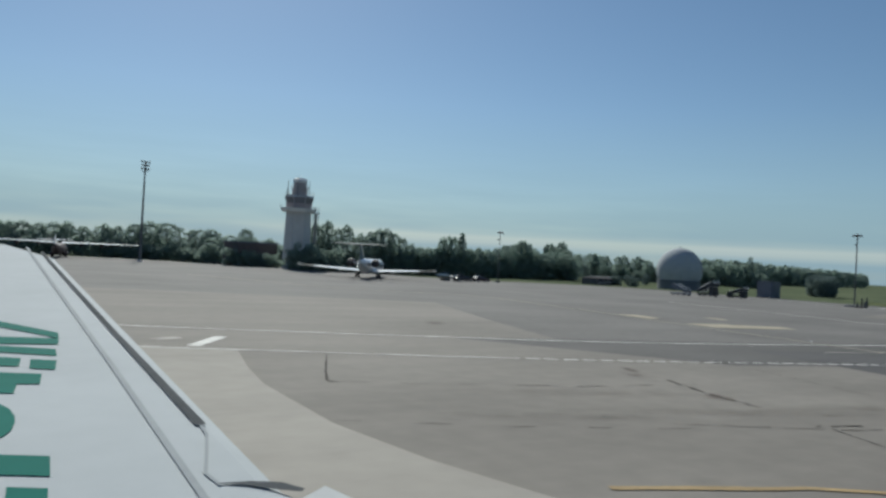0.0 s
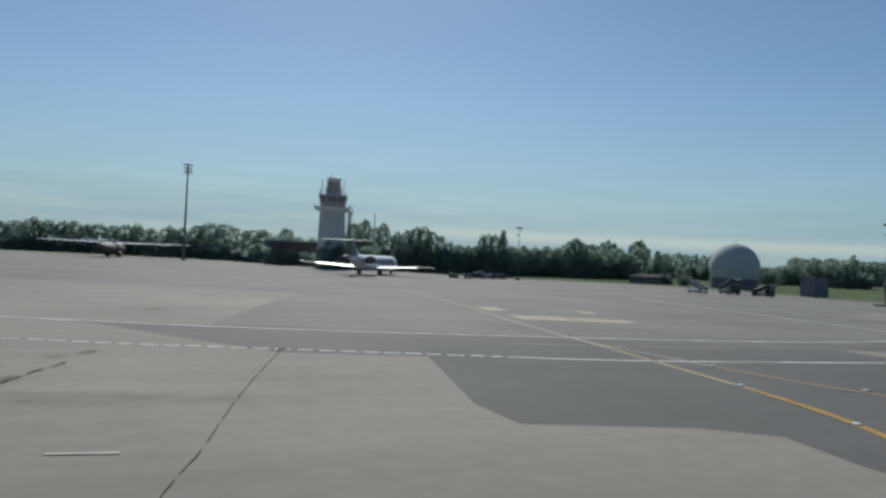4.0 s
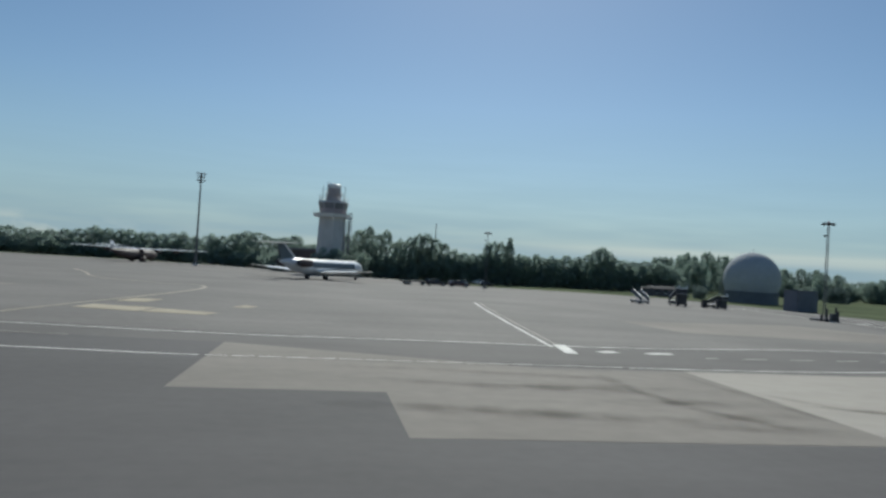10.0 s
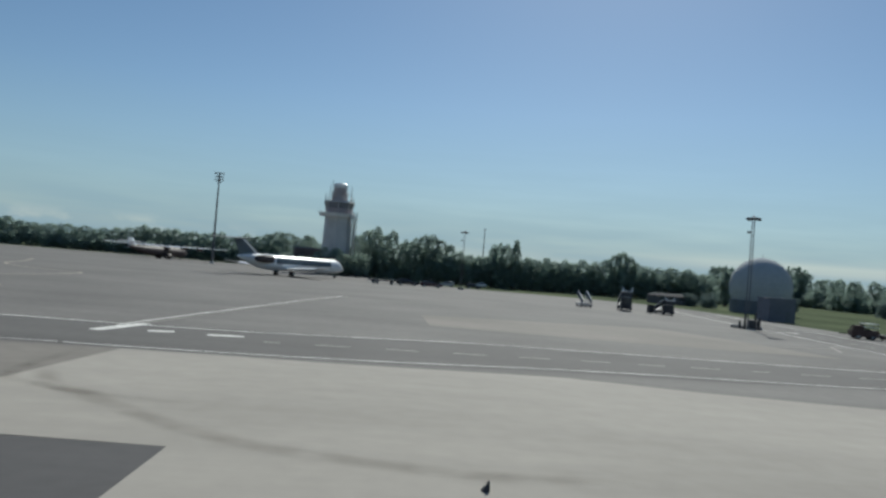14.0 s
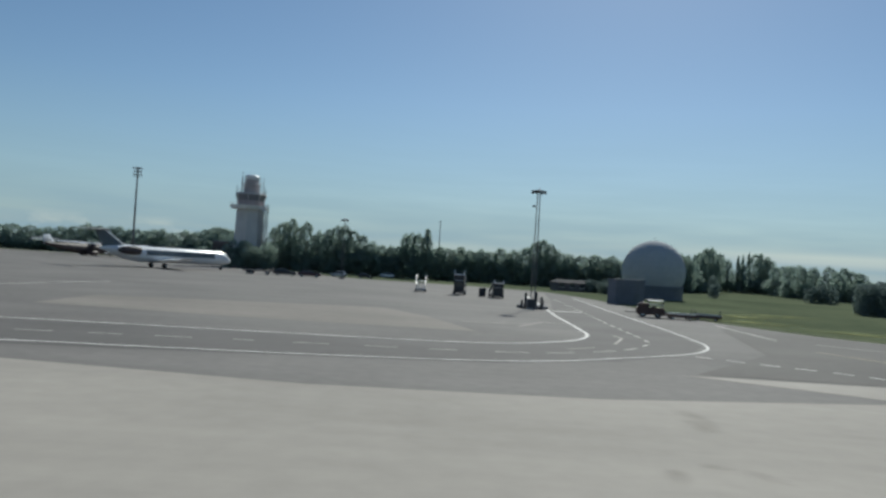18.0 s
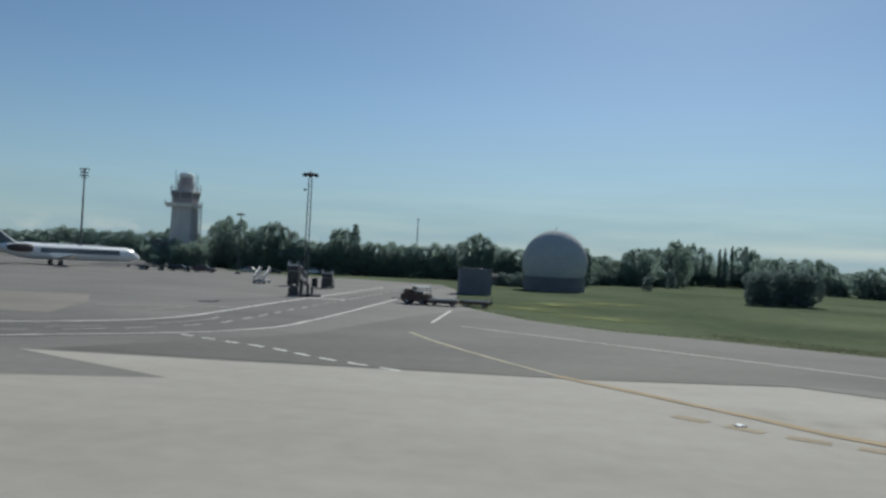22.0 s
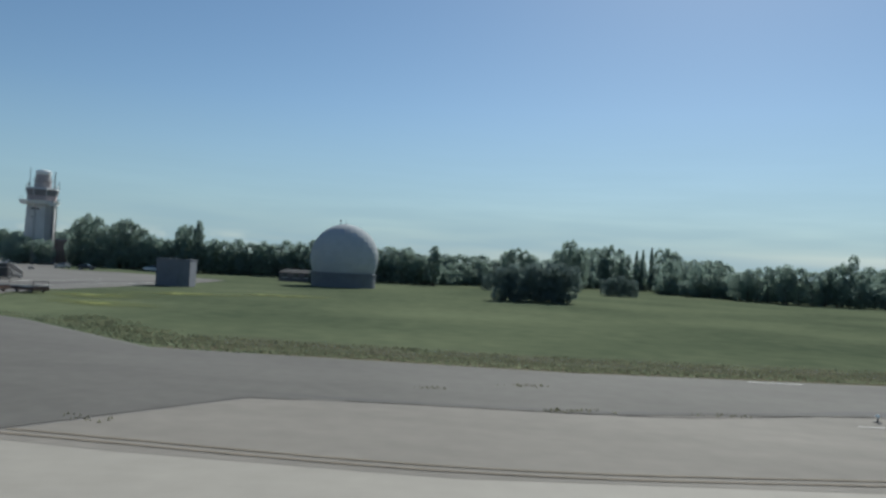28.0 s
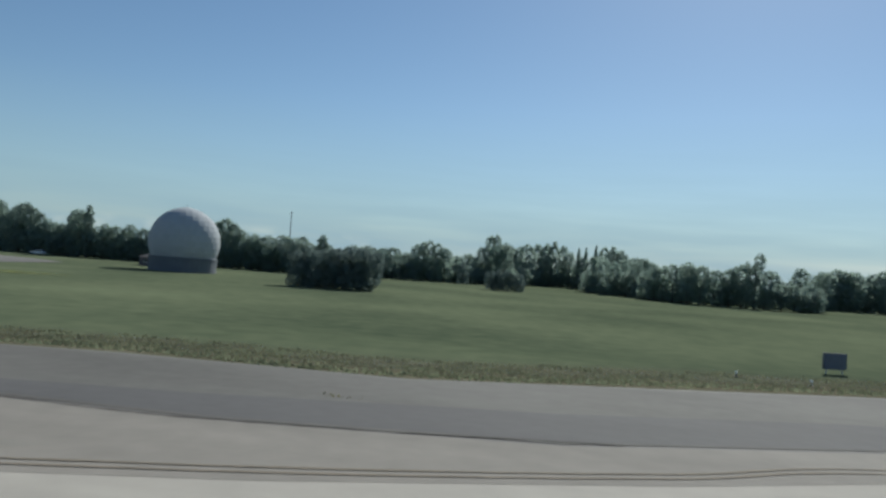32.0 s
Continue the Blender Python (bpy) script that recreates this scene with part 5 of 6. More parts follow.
tow_stairs = passenger_stairs(153.3, 126.5, 91, "white towable passenger stairs parked on the apron")
tow_stairs.matrix_world = tow_stairs.matrix_world @ Matrix.Diagonal((0.9, 1.0, 0.78, 1))
passenger_stairs(160.2, 124.0, -97, "dark self-propelled passenger stairs with white rails", True)
low_stairs = passenger_stairs(166.2, 120.0, -84, "dark low passenger stairs truck with white rails", True)
low_stairs.matrix_world = low_stairs.matrix_world @ Matrix.Diagonal((0.9, 0.95, 0.72, 1))
bin_t = thing("equipment_bin", (163.9, 120.3, 0), "small dark upright equipment bin on the apron", "bin", 20)
part("body", box(bmesh.new(), 0.9, 0.9, 1.3, pose(0, 0, 0.12), 0.06), DARK_METAL, bin_t)
part("lid", box(bmesh.new(), 1.0, 1.0, 0.1, pose(0, 0, 1.42), 0.04), RUBBER, bin_t)
for sx in (-0.35, 0.35):
    wheel(bin_t, sx, 0.38, 0.12, 0.08)
    wheel(bin_t, sx, -0.38, 0.12, 0.08)

tractor = thing("tow_tractor", (183.6, 88.3, 0), "reddish brown tow tractor with white cab roof", "tow tractor", 168)
part("body", box(bmesh.new(), 3.6, 1.9, 0.95, pose(0, 0, 0.3), 0.14), BROWN_METAL, tractor)
part("bonnet", box(bmesh.new(), 1.5, 1.6, 0.6, pose(0.85, 0, 1.2), 0.2), BROWN_METAL, tractor)
part("roof", box(bmesh.new(), 2.0, 1.8, 0.1, pose(-0.6, 0, 2.1), 0.04), WHITE_METAL, tractor, "white painted cab roof")
part("windscreen", box(bmesh.new(), 0.05, 1.6, 0.75, pose(0.3, 0, 1.3), 0.02), GLASS_DARK, tractor)
for s in (-0.86, 0.86):
    part("side_rail", box(bmesh.new(), 1.9, 0.06, 0.1, pose(-0.7, s, 1.6), 0.02), WHITE_METAL, tractor)
for sx in (-1.5, 0.3):
    for sy in (-0.8, 0.8):
        part("roof_post", tube(bmesh.new(), 0.04, 0.04, (sx, sy, 1.2), (sx, sy, 2.12), 6), DARK_METAL, tractor)
part("seat", box(bmesh.new(), 0.6, 1.2, 0.35, pose(-0.4, 0, 1.1), 0.08), RUBBER, tractor)
part("tow_bar", tube(bmesh.new(), 0.06, 0.06, (1.5, 0, 0.5), (3.2, 0, 0.55), 8), DARK_METAL, tractor)
for sx in (-0.95, 0.95):
    for sy in (-0.8, 0.8):
        wheel(tractor, sx, sy, 0.42, 0.28)


def dolly(x, y, heading, label):
    t = thing("pallet_dolly", (x, y, 0), label, "dolly", heading, group="pallet dollies")
    part("deck", box(bmesh.new(), 3.6, 2.2, 0.36, pose(0, 0, 0.3), 0.05), BROWN_METAL, t)
    for k in range(9):
        part("roller", tube(bmesh.new(), 0.045, 0.045, (-1.5 + k * 0.37, -1.0, 0.7), (-1.5 + k * 0.37, 1.0, 0.7), 8), DARK_METAL, t)
    for s in (-1, 1):
        part("guide_rail", box(bmesh.new(), 3.4, 0.07, 0.14, pose(0, s * 1.06, 0.66)), GALVANISED, t)
        for q in (-1.1, 1.1):
            wheel(t, q, s * 0.8, 0.22, 0.16)
    part("draw_bar", tube(bmesh.new(), 0.05, 0.05, (1.7, 0, 0.45), (2.7, 0, 0.35), 6), DARK_METAL, t)
    for s in (-1, 1):
        part("end_frame", tube(bmesh.new(), 0.035, 0.035, (-1.65, s * 1.0, 0.66), (-1.65, s * 1.0, 1.35), 6), DARK_METAL, t)
    part("end_rail", tube(bmesh.new(), 0.035, 0.035, (-1.65, -1.0, 1.33), (-1.65, 1.0, 1.33), 6), DARK_METAL, t)
    return t


dolly(187.0, 86.8, 176, "low dark pallet dolly behind the tow tractor")
dolly(190.9, 88.2, 164, "empty dark pallet dolly on the grass edge")

shed = thing("equipment_shed", (190.2, 127.5, -0.03), "windowless grey metal shed at the apron edge", "shed", 8)
part("wall", box(bmesh.new(), 5.4, 4.0, 4.3, bevel=0.05), SLATE_METAL, shed)
part("roof", box(bmesh.new(), 5.6, 4.2, 0.18, pose(0, 0, 4.3), 0.04), SLATE_METAL, shed)
for k in range(11):
    part("cladding_rib", box(bmesh.new(), 0.07, 0.05, 4.2, pose(-2.5 + k * 0.5, -2.02, 0)), SLATE_METAL, shed)
part("door", box(bmesh.new(), 1.1, 0.06, 2.1, pose(1.2, -2.05, 0)), SKIRT, shed)

house = thing("low_building", (193, 194, -0.03), "low dull plastered building among shrubs", "building", 4)
part("wall", box(bmesh.new(), 11, 7, 2.2, bevel=0.05), RENDER_WALL, house)
bm = bmesh.new()
loft(bm, [[(-5.8, -3.8, 2.2), (5.8, -3.8, 2.2), (5.8, 3.8, 2.2), (-5.8, 3.8, 2.2)], [(-4.6, -0.2, 3.0), (4.6, -0.2, 3.0), (4.6, 0.2, 3.0), (-4.6, 0.2, 3.0)]])
part("roof", bm, ROOF_TILE, house)
for k in range(4):
    win = part("window", box(bmesh.new(), 1.2, 0.1, 1.1, pose(-4.0 + 2.7 * k, -3.53, 1.0)), GLASS_DARK, house)
    part("frame", box(bmesh.new(), 1.4, 0.06, 0.1, pose(-4.0 + 2.7 * k, -3.56, 0.92)), WHITE_METAL, win)


def car(x, y, heading, paint, label):
    t = thing("parked_car", (x, y, 0), label, "car", heading, group="parked cars")
    bm = bmesh.new()
    rings = []
    for s, z0, z1, w in ((2.1, 0.45, 0.75, 0.75), (1.7, 0.3, 0.9, 0.86), (0.8, 0.28, 0.98, 0.88), (-1.4, 0.28, 1.0, 0.88), (-2.0, 0.4, 0.95, 0.8)):
        rings.append([(s, -w, z0), (s, w, z0), (s, w, z1 - 0.1), (s, w * 0.9, z1), (s, -w * 0.9, z1), (s, -w, z1 - 0.1)])
    part("body", loft(bm, rings), paint, t)
    bm = bmesh.new()
    loft(bm, [[(1.0, -0.75, 0.97), (1.0, 0.75, 0.97), (-1.75, 0.75, 0.97), (-1.75, -0.75, 0.97)], [(0.25, -0.6, 1.43), (0.25, 0.6, 1.43), (-1.25, 0.6, 1.43), (-1.25, -0.6, 1.43)]])
    part("glazing", bm, GLASS_DARK, t)
    part("roof", box(bmesh.new(), 1.55, 1.22, 0.05, pose(-0.5, 0, 1.425), 0.02), paint, t)
    for sx in (-1.25, 1.3):
        for sy in (-0.78, 0.78):
            wheel(t, sx, sy, 0.31, 0.2)
    for s in (-1, 1):
        part("headlight", box(bmesh.new(), 0.08, 0.3, 0.14, pose(2.02, s * 0.55, 0.6), 0.02), LENS_WHITE, t)
    return t


CAR_DARK = mat("dark car paint", (0.03, 0.033, 0.04), 0.25, vary=0.08, scale=1.0, fine=6.0)
flat = thing("flatbed_trailer", (114.5, 170.2, 0), "long low dark flatbed trailer parked by the trees", "trailer", 5)
part("deck", box(bmesh.new(), 7.0, 2.3, 0.25, pose(0, 0, 0.75), 0.04), DARK_METAL, flat)
part("headboard", box(bmesh.new(), 0.12, 2.3, 0.7, pose(3.4, 0, 1.0), 0.03), DARK_METAL, flat)
for q in (-2.2, -1.3, 2.2):
    for s in (-0.9, 0.9):
        wheel(flat, q, s, 0.42, 0.25)
stretch = Matrix.Diagonal((1.35, 1.1, 1.08, 1))
van = car(120.4, 172.4, 6, CAR_DARK, "dark van parked beside the trailer")
van.matrix_world = van.matrix_world @ stretch
van = car(126.2, 172.4, 6, mat("dark red car paint", (0.075, 0.042, 0.045), 0.45, vary=0.1, scale=1.0, fine=6.0), "dark red van with sunlit roof by the trees")
van.matrix_world = van.matrix_world @ stretch
car(131, 191, 165, mat("silver car paint", (0.4, 0.41, 0.42), 0.3, 0.4, vary=0.06, scale=1.0, fine=6.0), "silver car parked before the hedge")
car(138, 190, 10, CAR_DARK, "dark car half hidden by grass")
car(142.2, 216, 175, mat("white car paint", (0.7, 0.7, 0.69), 0.3, vary=0.05, scale=1.0, fine=6.0), "pale car on the verge before the trees")

# ---- trees ----
def crown_lobes(kind, seed):
    """The lobes (x, y, z, radius) of a crown on a tree 10 m high."""
    rng = random.Random(seed)
    out = []
    if kind == "broad":
        for k in range(34):
            u = (k + 0.5) / 34
            w = 2.5 * (math.sin(math.pi * (0.16 + 0.6 * u)) ** 0.6) * math.sqrt(max(0.0, 1 - (max(0, u - 0.55) / 0.5) ** 2))
            a, d = rng.uniform(0, 6.28), w * rng.uniform(0.3, 1.0)
            out.append((d * math.cos(a), d * math.sin(a), 1.3 + 7.2 * u + rng.uniform(-0.4, 0.3), rng.uniform(0.8, 1.5)))
        for _ in range(14):
            a, d = rng.uniform(0, 6.28), rng.uniform(0.3, 2.2)
            out.append((d * math.cos(a), d * math.sin(a), 9.4 - 0.28 * d * d + rng.uniform(-0.5, 0.1), rng.uniform(0.35, 0.7)))
    elif kind == "poplar":
        for k in range(30):
            u = (k + 0.5) / 30
            w = 0.95 * math.sin(math.pi * (0.16 + 0.76 * u)) ** 0.7
            a = rng.uniform(0, 6.28)
            out.append((w * 0.32 * math.cos(a), w * 0.32 * math.sin(a), 0.7 + 8.8 * u, w * rng.uniform(0.62, 0.8)))
    elif kind == "shrub":
        for _ in range(34):
            a, d = rng.uniform(0, 6.28), 3.5 * math.sqrt(rng.random())
            top = 9.0 - d * 0.55
            out.append((d * math.cos(a), d * math.sin(a), rng.uniform(0.7, top) * rng.uniform(0.8, 1.0), rng.uniform(0.8, 1.5)))
    elif kind == "hedge":
        for k in range(40):
            a, d = rng.uniform(0, 6.28), 3.0 * math.sqrt(rng.random())
            out.append((d * math.cos(a), d * math.sin(a), 0.9 + 7.6 * (k + 0.5) / 40, rng.uniform(0.9, 1.5)))
    else:
        for _ in range(20):
            a, z = rng.uniform(0, 6.28), rng.uniform(4.4, 9.3)
            d = (0.5 + 0.22 * z) * math.sqrt(rng.random())
            out.append((d * math.cos(a), d * math.sin(a), z, rng.uniform(0.4, 0.95)))
    return out


def crown_mesh(kind, seed, material):
    """Leaf sprays over the outer side of the joined lobes, most of them facing outwards, with stray ones round them."""
    rng = random.Random(seed)
    lobes = crown_lobes(kind, seed)
    size = {"broad": 0.23, "poplar": 0.19, "shrub": 0.26, "hedge": 0.22, "airy": 0.2}[kind]
    per = {"broad": 60, "poplar": 190, "shrub": 52, "hedge": 80, "airy": 80}[kind]
    verts, faces = [], []
    for i, (cx, cy, cz, r) in enumerate(lobes):
        for _ in range(int(per * r * r * 2.2)):
            z, a = rng.uniform(-0.9, 1), rng.uniform(0, 6.28)
            q = math.sqrt(1 - z * z)
            out = Vector((q * math.cos(a), q * math.sin(a), z))
            rr = r * (1.0 + (rng.random() ** 3) * 0.28 - 0.12 * rng.random())
            p = Vector((cx, cy, cz)) + out * rr
            if any((p - Vector(o[:3])).length < o[3] * 0.86 for j, o in enumerate(lobes) if j != i):
                continue
            n = (out * 0.9 + Vector((rng.uniform(-1, 1), rng.uniform(-1, 1), rng.uniform(-1, 1))) * 0.75).normalized()
            u = n.orthogonal().normalized()
            v = n.cross(u)
            t = rng.uniform(0, 6.28)
            u, v = u * math.cos(t) + v * math.sin(t), v * math.cos(t) - u * math.sin(t)
            s = size * rng.uniform(0.55, 1.4)
            k = len(verts)
            verts += [p - u * s, p - u * s * 0.2 + v * s * 0.62 - n * s * 0.12, p + u * s, p + u * s * 0.1 - v * s * 0.66 - n * s * 0.12]
            faces.append((k, k + 1, k + 2, k + 3))
    me = bpy.data.meshes.new("crown")
    me.from_pydata(verts, [], faces)
    me.materials.append(material)
    return me


def trunk_mesh(kind, seed):
    rng = random.Random(seed * 3 + 1)
    bm = bmesh.new()
    if kind in ("shrub", "hedge"):
        for k in range(5):
            a = 1.26 * k
            tube(bm, 0.12, 0.03, (0, 0, 0), (1.8 * math.cos(a), 1.8 * math.sin(a), 4.5), 5)
    else:
        top = 6.5
        tube(bm, 0.3, 0.12, (0, 0, 0), (0.1, 0, top), 7)
        for k in range(6 if kind != "poplar" else 3):
            a, z = rng.uniform(0, 6.28), rng.uniform(2.0, top - 0.4)
            ln = 2.2 if kind != "poplar" else 0.7
            tube(bm, 0.1, 0.03, (0, 0, z), (ln * math.cos(a), ln * math.sin(a), z + 1.8), 5)
    me = bpy.data.meshes.new("trunk")
    bm.to_mesh(me)
    bm.free()
    me.materials.append(BARK)
    return me


SOURCES = {}
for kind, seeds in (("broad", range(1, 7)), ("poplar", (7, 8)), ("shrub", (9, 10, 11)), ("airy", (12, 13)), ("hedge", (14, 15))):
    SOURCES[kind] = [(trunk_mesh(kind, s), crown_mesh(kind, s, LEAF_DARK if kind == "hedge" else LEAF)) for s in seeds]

LABELS = {"broad": ("tree", "dark green broad-crowned tree in the airfield belt", "tree"), "poplar": ("poplar_tree", "tall narrow dark green poplar", "tree"),
          "shrub": ("shrub", "dense dark green shrub reaching the ground", "shrub"), "hedge": ("bush", "dense dark green bush reaching the ground", "bush"),
          "airy": ("young_tree", "thin-crowned light green young tree", "tree")}
HALF = {"broad": 3.1, "poplar": 0.95, "shrub": 4.0, "hedge": 3.7, "airy": 2.6}
TREE_RNG = random.Random(11)


def tree(kind, x, y, h, half, z=-0.05):
    """A tree of height h whose crown reaches half metres to either side."""
    name, label, cat = LABELS[kind]
    td, cd = TREE_RNG.choice(SOURCES[kind])
    t = new(name)
    k = half / HALF[kind] * 1.22
    t.matrix_world = pose(x, y, z, 0, 0, TREE_RNG.uniform(0, 360)) @ Matrix.Diagonal((k, k, h / 10.0, 1))
    tagged(t, label, cat, "trees of the belt")
    for n, d in (("trunk", td), ("crown", cd)):
        o = new(n, d)
        o.parent = t
    return t


def grove(trees):
    """Trees given one by one as (x, y, height, half width) or with a kind in front."""
    for e in trees:
        kind, (x, y, h, half) = (e[0], e[1:]) if isinstance(e[0], str) else ("broad", e)
        tree(kind, x, y, h, half)


def belt(points, h0, h1, step, kinds, half, jitter=1.5):
    """Trees along a line, of heights between h0 and h1."""
    for p in smooth_line(points, step):
        tree(TREE_RNG.choice(kinds), p.x + TREE_RNG.uniform(-jitter, jitter), p.y + TREE_RNG.uniform(-jitter, jitter), TREE_RNG.uniform(h0, h1), half * TREE_RNG.uniform(0.85, 1.2))


def wood(name, points, h0, h1, step, kinds, half, jitter, label):
    """A strip of distant wood, too dense to tell its trees apart."""
    verts, faces, base = [], [], 0
    for p in smooth_line(points, step):
        kind = TREE_RNG.choice(kinds)
        _, crown = TREE_RNG.choice(SOURCES[kind])
        k = half * TREE_RNG.uniform(0.85, 1.2) / HALF[kind] * 1.22
        m = pose(p.x + TREE_RNG.uniform(-jitter, jitter), p.y + TREE_RNG.uniform(-jitter, jitter), -0.05, 0, 0, TREE_RNG.uniform(0, 360)) @ Matrix.Diagonal((k, k, TREE_RNG.uniform(h0, h1) / 10.0, 1))
        co = np.empty(len(crown.vertices) * 3, np.float32)
        crown.vertices.foreach_get("co", co)
        a = np.array(m)
        leaf = co.reshape(-1, 4, 3)[::3]
        mid = leaf.mean(axis=1, keepdims=True)
        leaf = (mid + (leaf - mid) * 1.6).reshape(-1, 3)
        verts.append(leaf @ a[:3, :3].T + a[:3, 3])
        faces.append(np.arange(len(leaf)).reshape(-1, 4) + base)
        base += len(leaf)
    me = bpy.data.meshes.new(name)
    me.from_pydata(np.concatenate(verts).tolist(), [], np.concatenate(faces).tolist())
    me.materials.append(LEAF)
    return tagged(new(name, me), label, "woodland", kind="stuff")


B, PO, SH, AI, HD = "broad", "poplar", "shrub", "airy", "hedge"
# the skyline west of the tower
wood("woodland_west", [(-260, 372), (-190, 350), (-110, 344), (-64, 340)], 10.5, 13.0, 6.0, [B], 4.6, 1.5, "distant dark green wood beyond the apron")
grove([(-60, 338, 12.4, 4.8), (-53, 337, 10.9, 4.6), (-47, 336, 10.6, 4.6), (-39, 335, 10.7, 4.6), (-31, 334, 11.2, 4.5), (-23, 333, 10.8, 4.2), (-15, 332, 10.4, 4.2), (-8, 331, 11.0, 4.2), (-2, 331, 11.6, 4.0)])
grove([(4, 330, 13.2, 3.6), (9, 329, 12.4, 3.6), (14, 329, 12.2, 3.5), (18, 328, 12.6, 3.1), (23, 327, 11.5, 3.6), (27, 325, 11.9, 3.4), (32, 322, 11.4, 3.6), (37, 319, 12.0, 3.5), (41, 316, 12.4, 3.0), (46, 314, 11.1, 3.0), (53, 310, 12.3, 3.6)])
grove([(57, 308, 11.8, 3.0), (62, 305, 13.0, 3.7), (67, 303, 14.3, 4.2), (72, 295, 14.0, 5.0), (79, 284, 12.1, 4.0), (83, 278, 12.2, 4.0), (87, 270, 10.5, 3.6), (92, 263, 10.2, 3.6), (96, 254, 9.8, 2.8), (86, 250, 12.6, 2.6)])
# behind and beside the tower, as far as the lone poplar
grove([(103, 242.5, 13.6, 2.2), (106.4, 239.6, 15.6, 2.6), (109.4, 237.6, 16.6, 2.4), (112.2, 236, 14.6, 2.2), (115.2, 234, 15.6, 2.5), (119, 232, 13.0, 2.4), (122.4, 231, 13.9, 2.4), (125, 230.3, 15.1, 2.3), (127.6, 229.6, 15.3, 2.4), (130.6, 228.9, 14.0, 2.0), (133.2, 228.2, 12.7, 1.7)])
grove([(136.2, 227.5, 10.6, 2.4), (139.6, 226.4, 9.9, 2.4), (142.4, 225.4, 9.6, 2.2), (144.6, 225.4, 9.9, 1.7), (146.6, 223.9, 13.5, 1.7), (148.4, 223.2, 14.1, 1.9), (150.4, 222.4, 14.0, 1.8), (PO, 153.3, 221.6, 15.8, 1.35)])
belt([(94.5, 224.5), (100, 222.5), (105, 221)], 7.6, 9.2, 2.6, [SH, B], 2.6, 0.8)
belt([(80, 247), (86, 244), (92, 241)], 5.5, 7.5, 2.6, [SH], 2.2, 0.6)
# between the poplar and the radome
grove([(157, 223.5, 10.2, 2.8), (160, 224.8, 9.9, 2.8), (163.6, 226.3, 10.7, 2.6), (167, 228, 9.8, 2.8), (170, 229.2, 10.5, 2.6), (173, 230.6, 9.9, 2.6), (176.6, 232, 11.2, 2.8), (180.6, 232.5, 10.8, 2.8), (184.6, 233, 12.2, 2.4), (187.6, 233.2, 14.0, 2.2), (190, 233.4, 15.1, 2.5), (192.4, 233.7, 13.6, 2.0), (195, 234, 11.6, 2.2), (198.6, 234.4, 10.7, 2.8), (203, 235, 10.6, 3.3)])
grove([(207.5, 236, 11.2, 3.2), (212.5, 236.5, 11.0, 2.8), (PO, 221.8, 226.7, 11.9, 1.7)])
# behind the radome, the grove set back beyond it and the belt that comes forward again
grove([(211.8, 232.0, 10.4, 3.4), (215.7, 234.0, 9.5, 2.4), (218.2, 236.0, 8.5, 3.3), (222.3, 260.0, 10.1, 3.4), (226.9, 260.0, 10.3, 3.2), (230.9, 264.0, 10.2, 2.9), (234.1, 266.0, 10.6, 2.5), (238.0, 268.0, 9.1, 2.4), (241.2, 268.0, 12.1, 1.9), (243.3, 269.0, 13.3, 1.9), (245.4, 269.0, 13.8, 1.9)])
grove([(248.0, 270.0, 13.1, 1.9), (250.3, 272.0, 11.8, 2.7), (252.4, 285.0, 9.5, 3.4), (256.6, 290.0, 10.4, 3.4), (260.7, 293.0, 13.3, 2.4), (263.3, 294.0, 18.1, 1.9), (265.8, 294.0, 18.2, 1.9), (268.6, 296.0, 15.5, 2.8), (274.7, 335.0, 17.2, 3.4), (279.3, 345.0, 17.7, 3.4), (282.9, 348.0, 18.6, 2.5)])
grove([(285.8, 350.0, 19.6, 2.3), (289.6, 350.0, 18.4, 2.3), (292.7, 348.0, 15.4, 2.8), (PO, 296.1, 344.0, 17.7, 0.85), (PO, 299.1, 346.0, 18.2, 0.85), (PO, 303.4, 350.0, 19.7, 0.85), (307.0, 352.0, 19.1, 2.6), (310.9, 354.0, 19.4, 2.4), (314.4, 354.0, 17.8, 3.4), (313.7, 335.0, 13.9, 3.4), (316.3, 328.0, 14.1, 3.4)])
grove([(316.8, 315.0, 13.3, 3.4), (316.1, 300.0, 13.5, 3.4), (317.3, 292.0, 13.3, 3.4), (319.5, 290.0, 12.2, 3.4), (318.3, 275.0, 8.3, 3.4), (315.2, 255.0, 9.2, 3.4), (316.1, 250.0, 10.0, 2.5), (318.4, 248.0, 10.5, 1.9), (320.8, 246.0, 11.2, 1.9), (323.0, 244.0, 11.1, 1.9), (325.3, 242.0, 10.7, 2.3)])
grove([(323.5, 238.0, 11.6, 2.5), (327.0, 238.0, 11.2, 2.2), (330.6, 238.0, 10.2, 2.7), (335.2, 240.0, 10.8, 2.5), (338.4, 240.0, 12.2, 3.4), (347.0, 245.0, 11.1, 3.4), (368.4, 290.0, 13.8, 3.4), (378.3, 300.0, 13.2, 3.4), (387.9, 315.0, 15.3, 3.4), (395.6, 318.0, 14.4, 3.4)])
grove([(261.8, 338, 15.6, 2.3), (265, 338.5, 16.2, 2.4), (268.2, 339, 16.2, 2.4), (271.2, 340, 15.8, 2.3)])
tree(AI, 341.8, 240, 16.0, 3.0)
grove([(383, 311, 13.6, 3.4), (297.5, 342, 13.5, 2.6), (306, 326, 13.0, 3.0), (303, 306, 13.2, 3.0), (300, 289, 12.6, 3.0), (306, 274, 11.4, 2.8), (312.5, 271, 11.4, 2.8)])
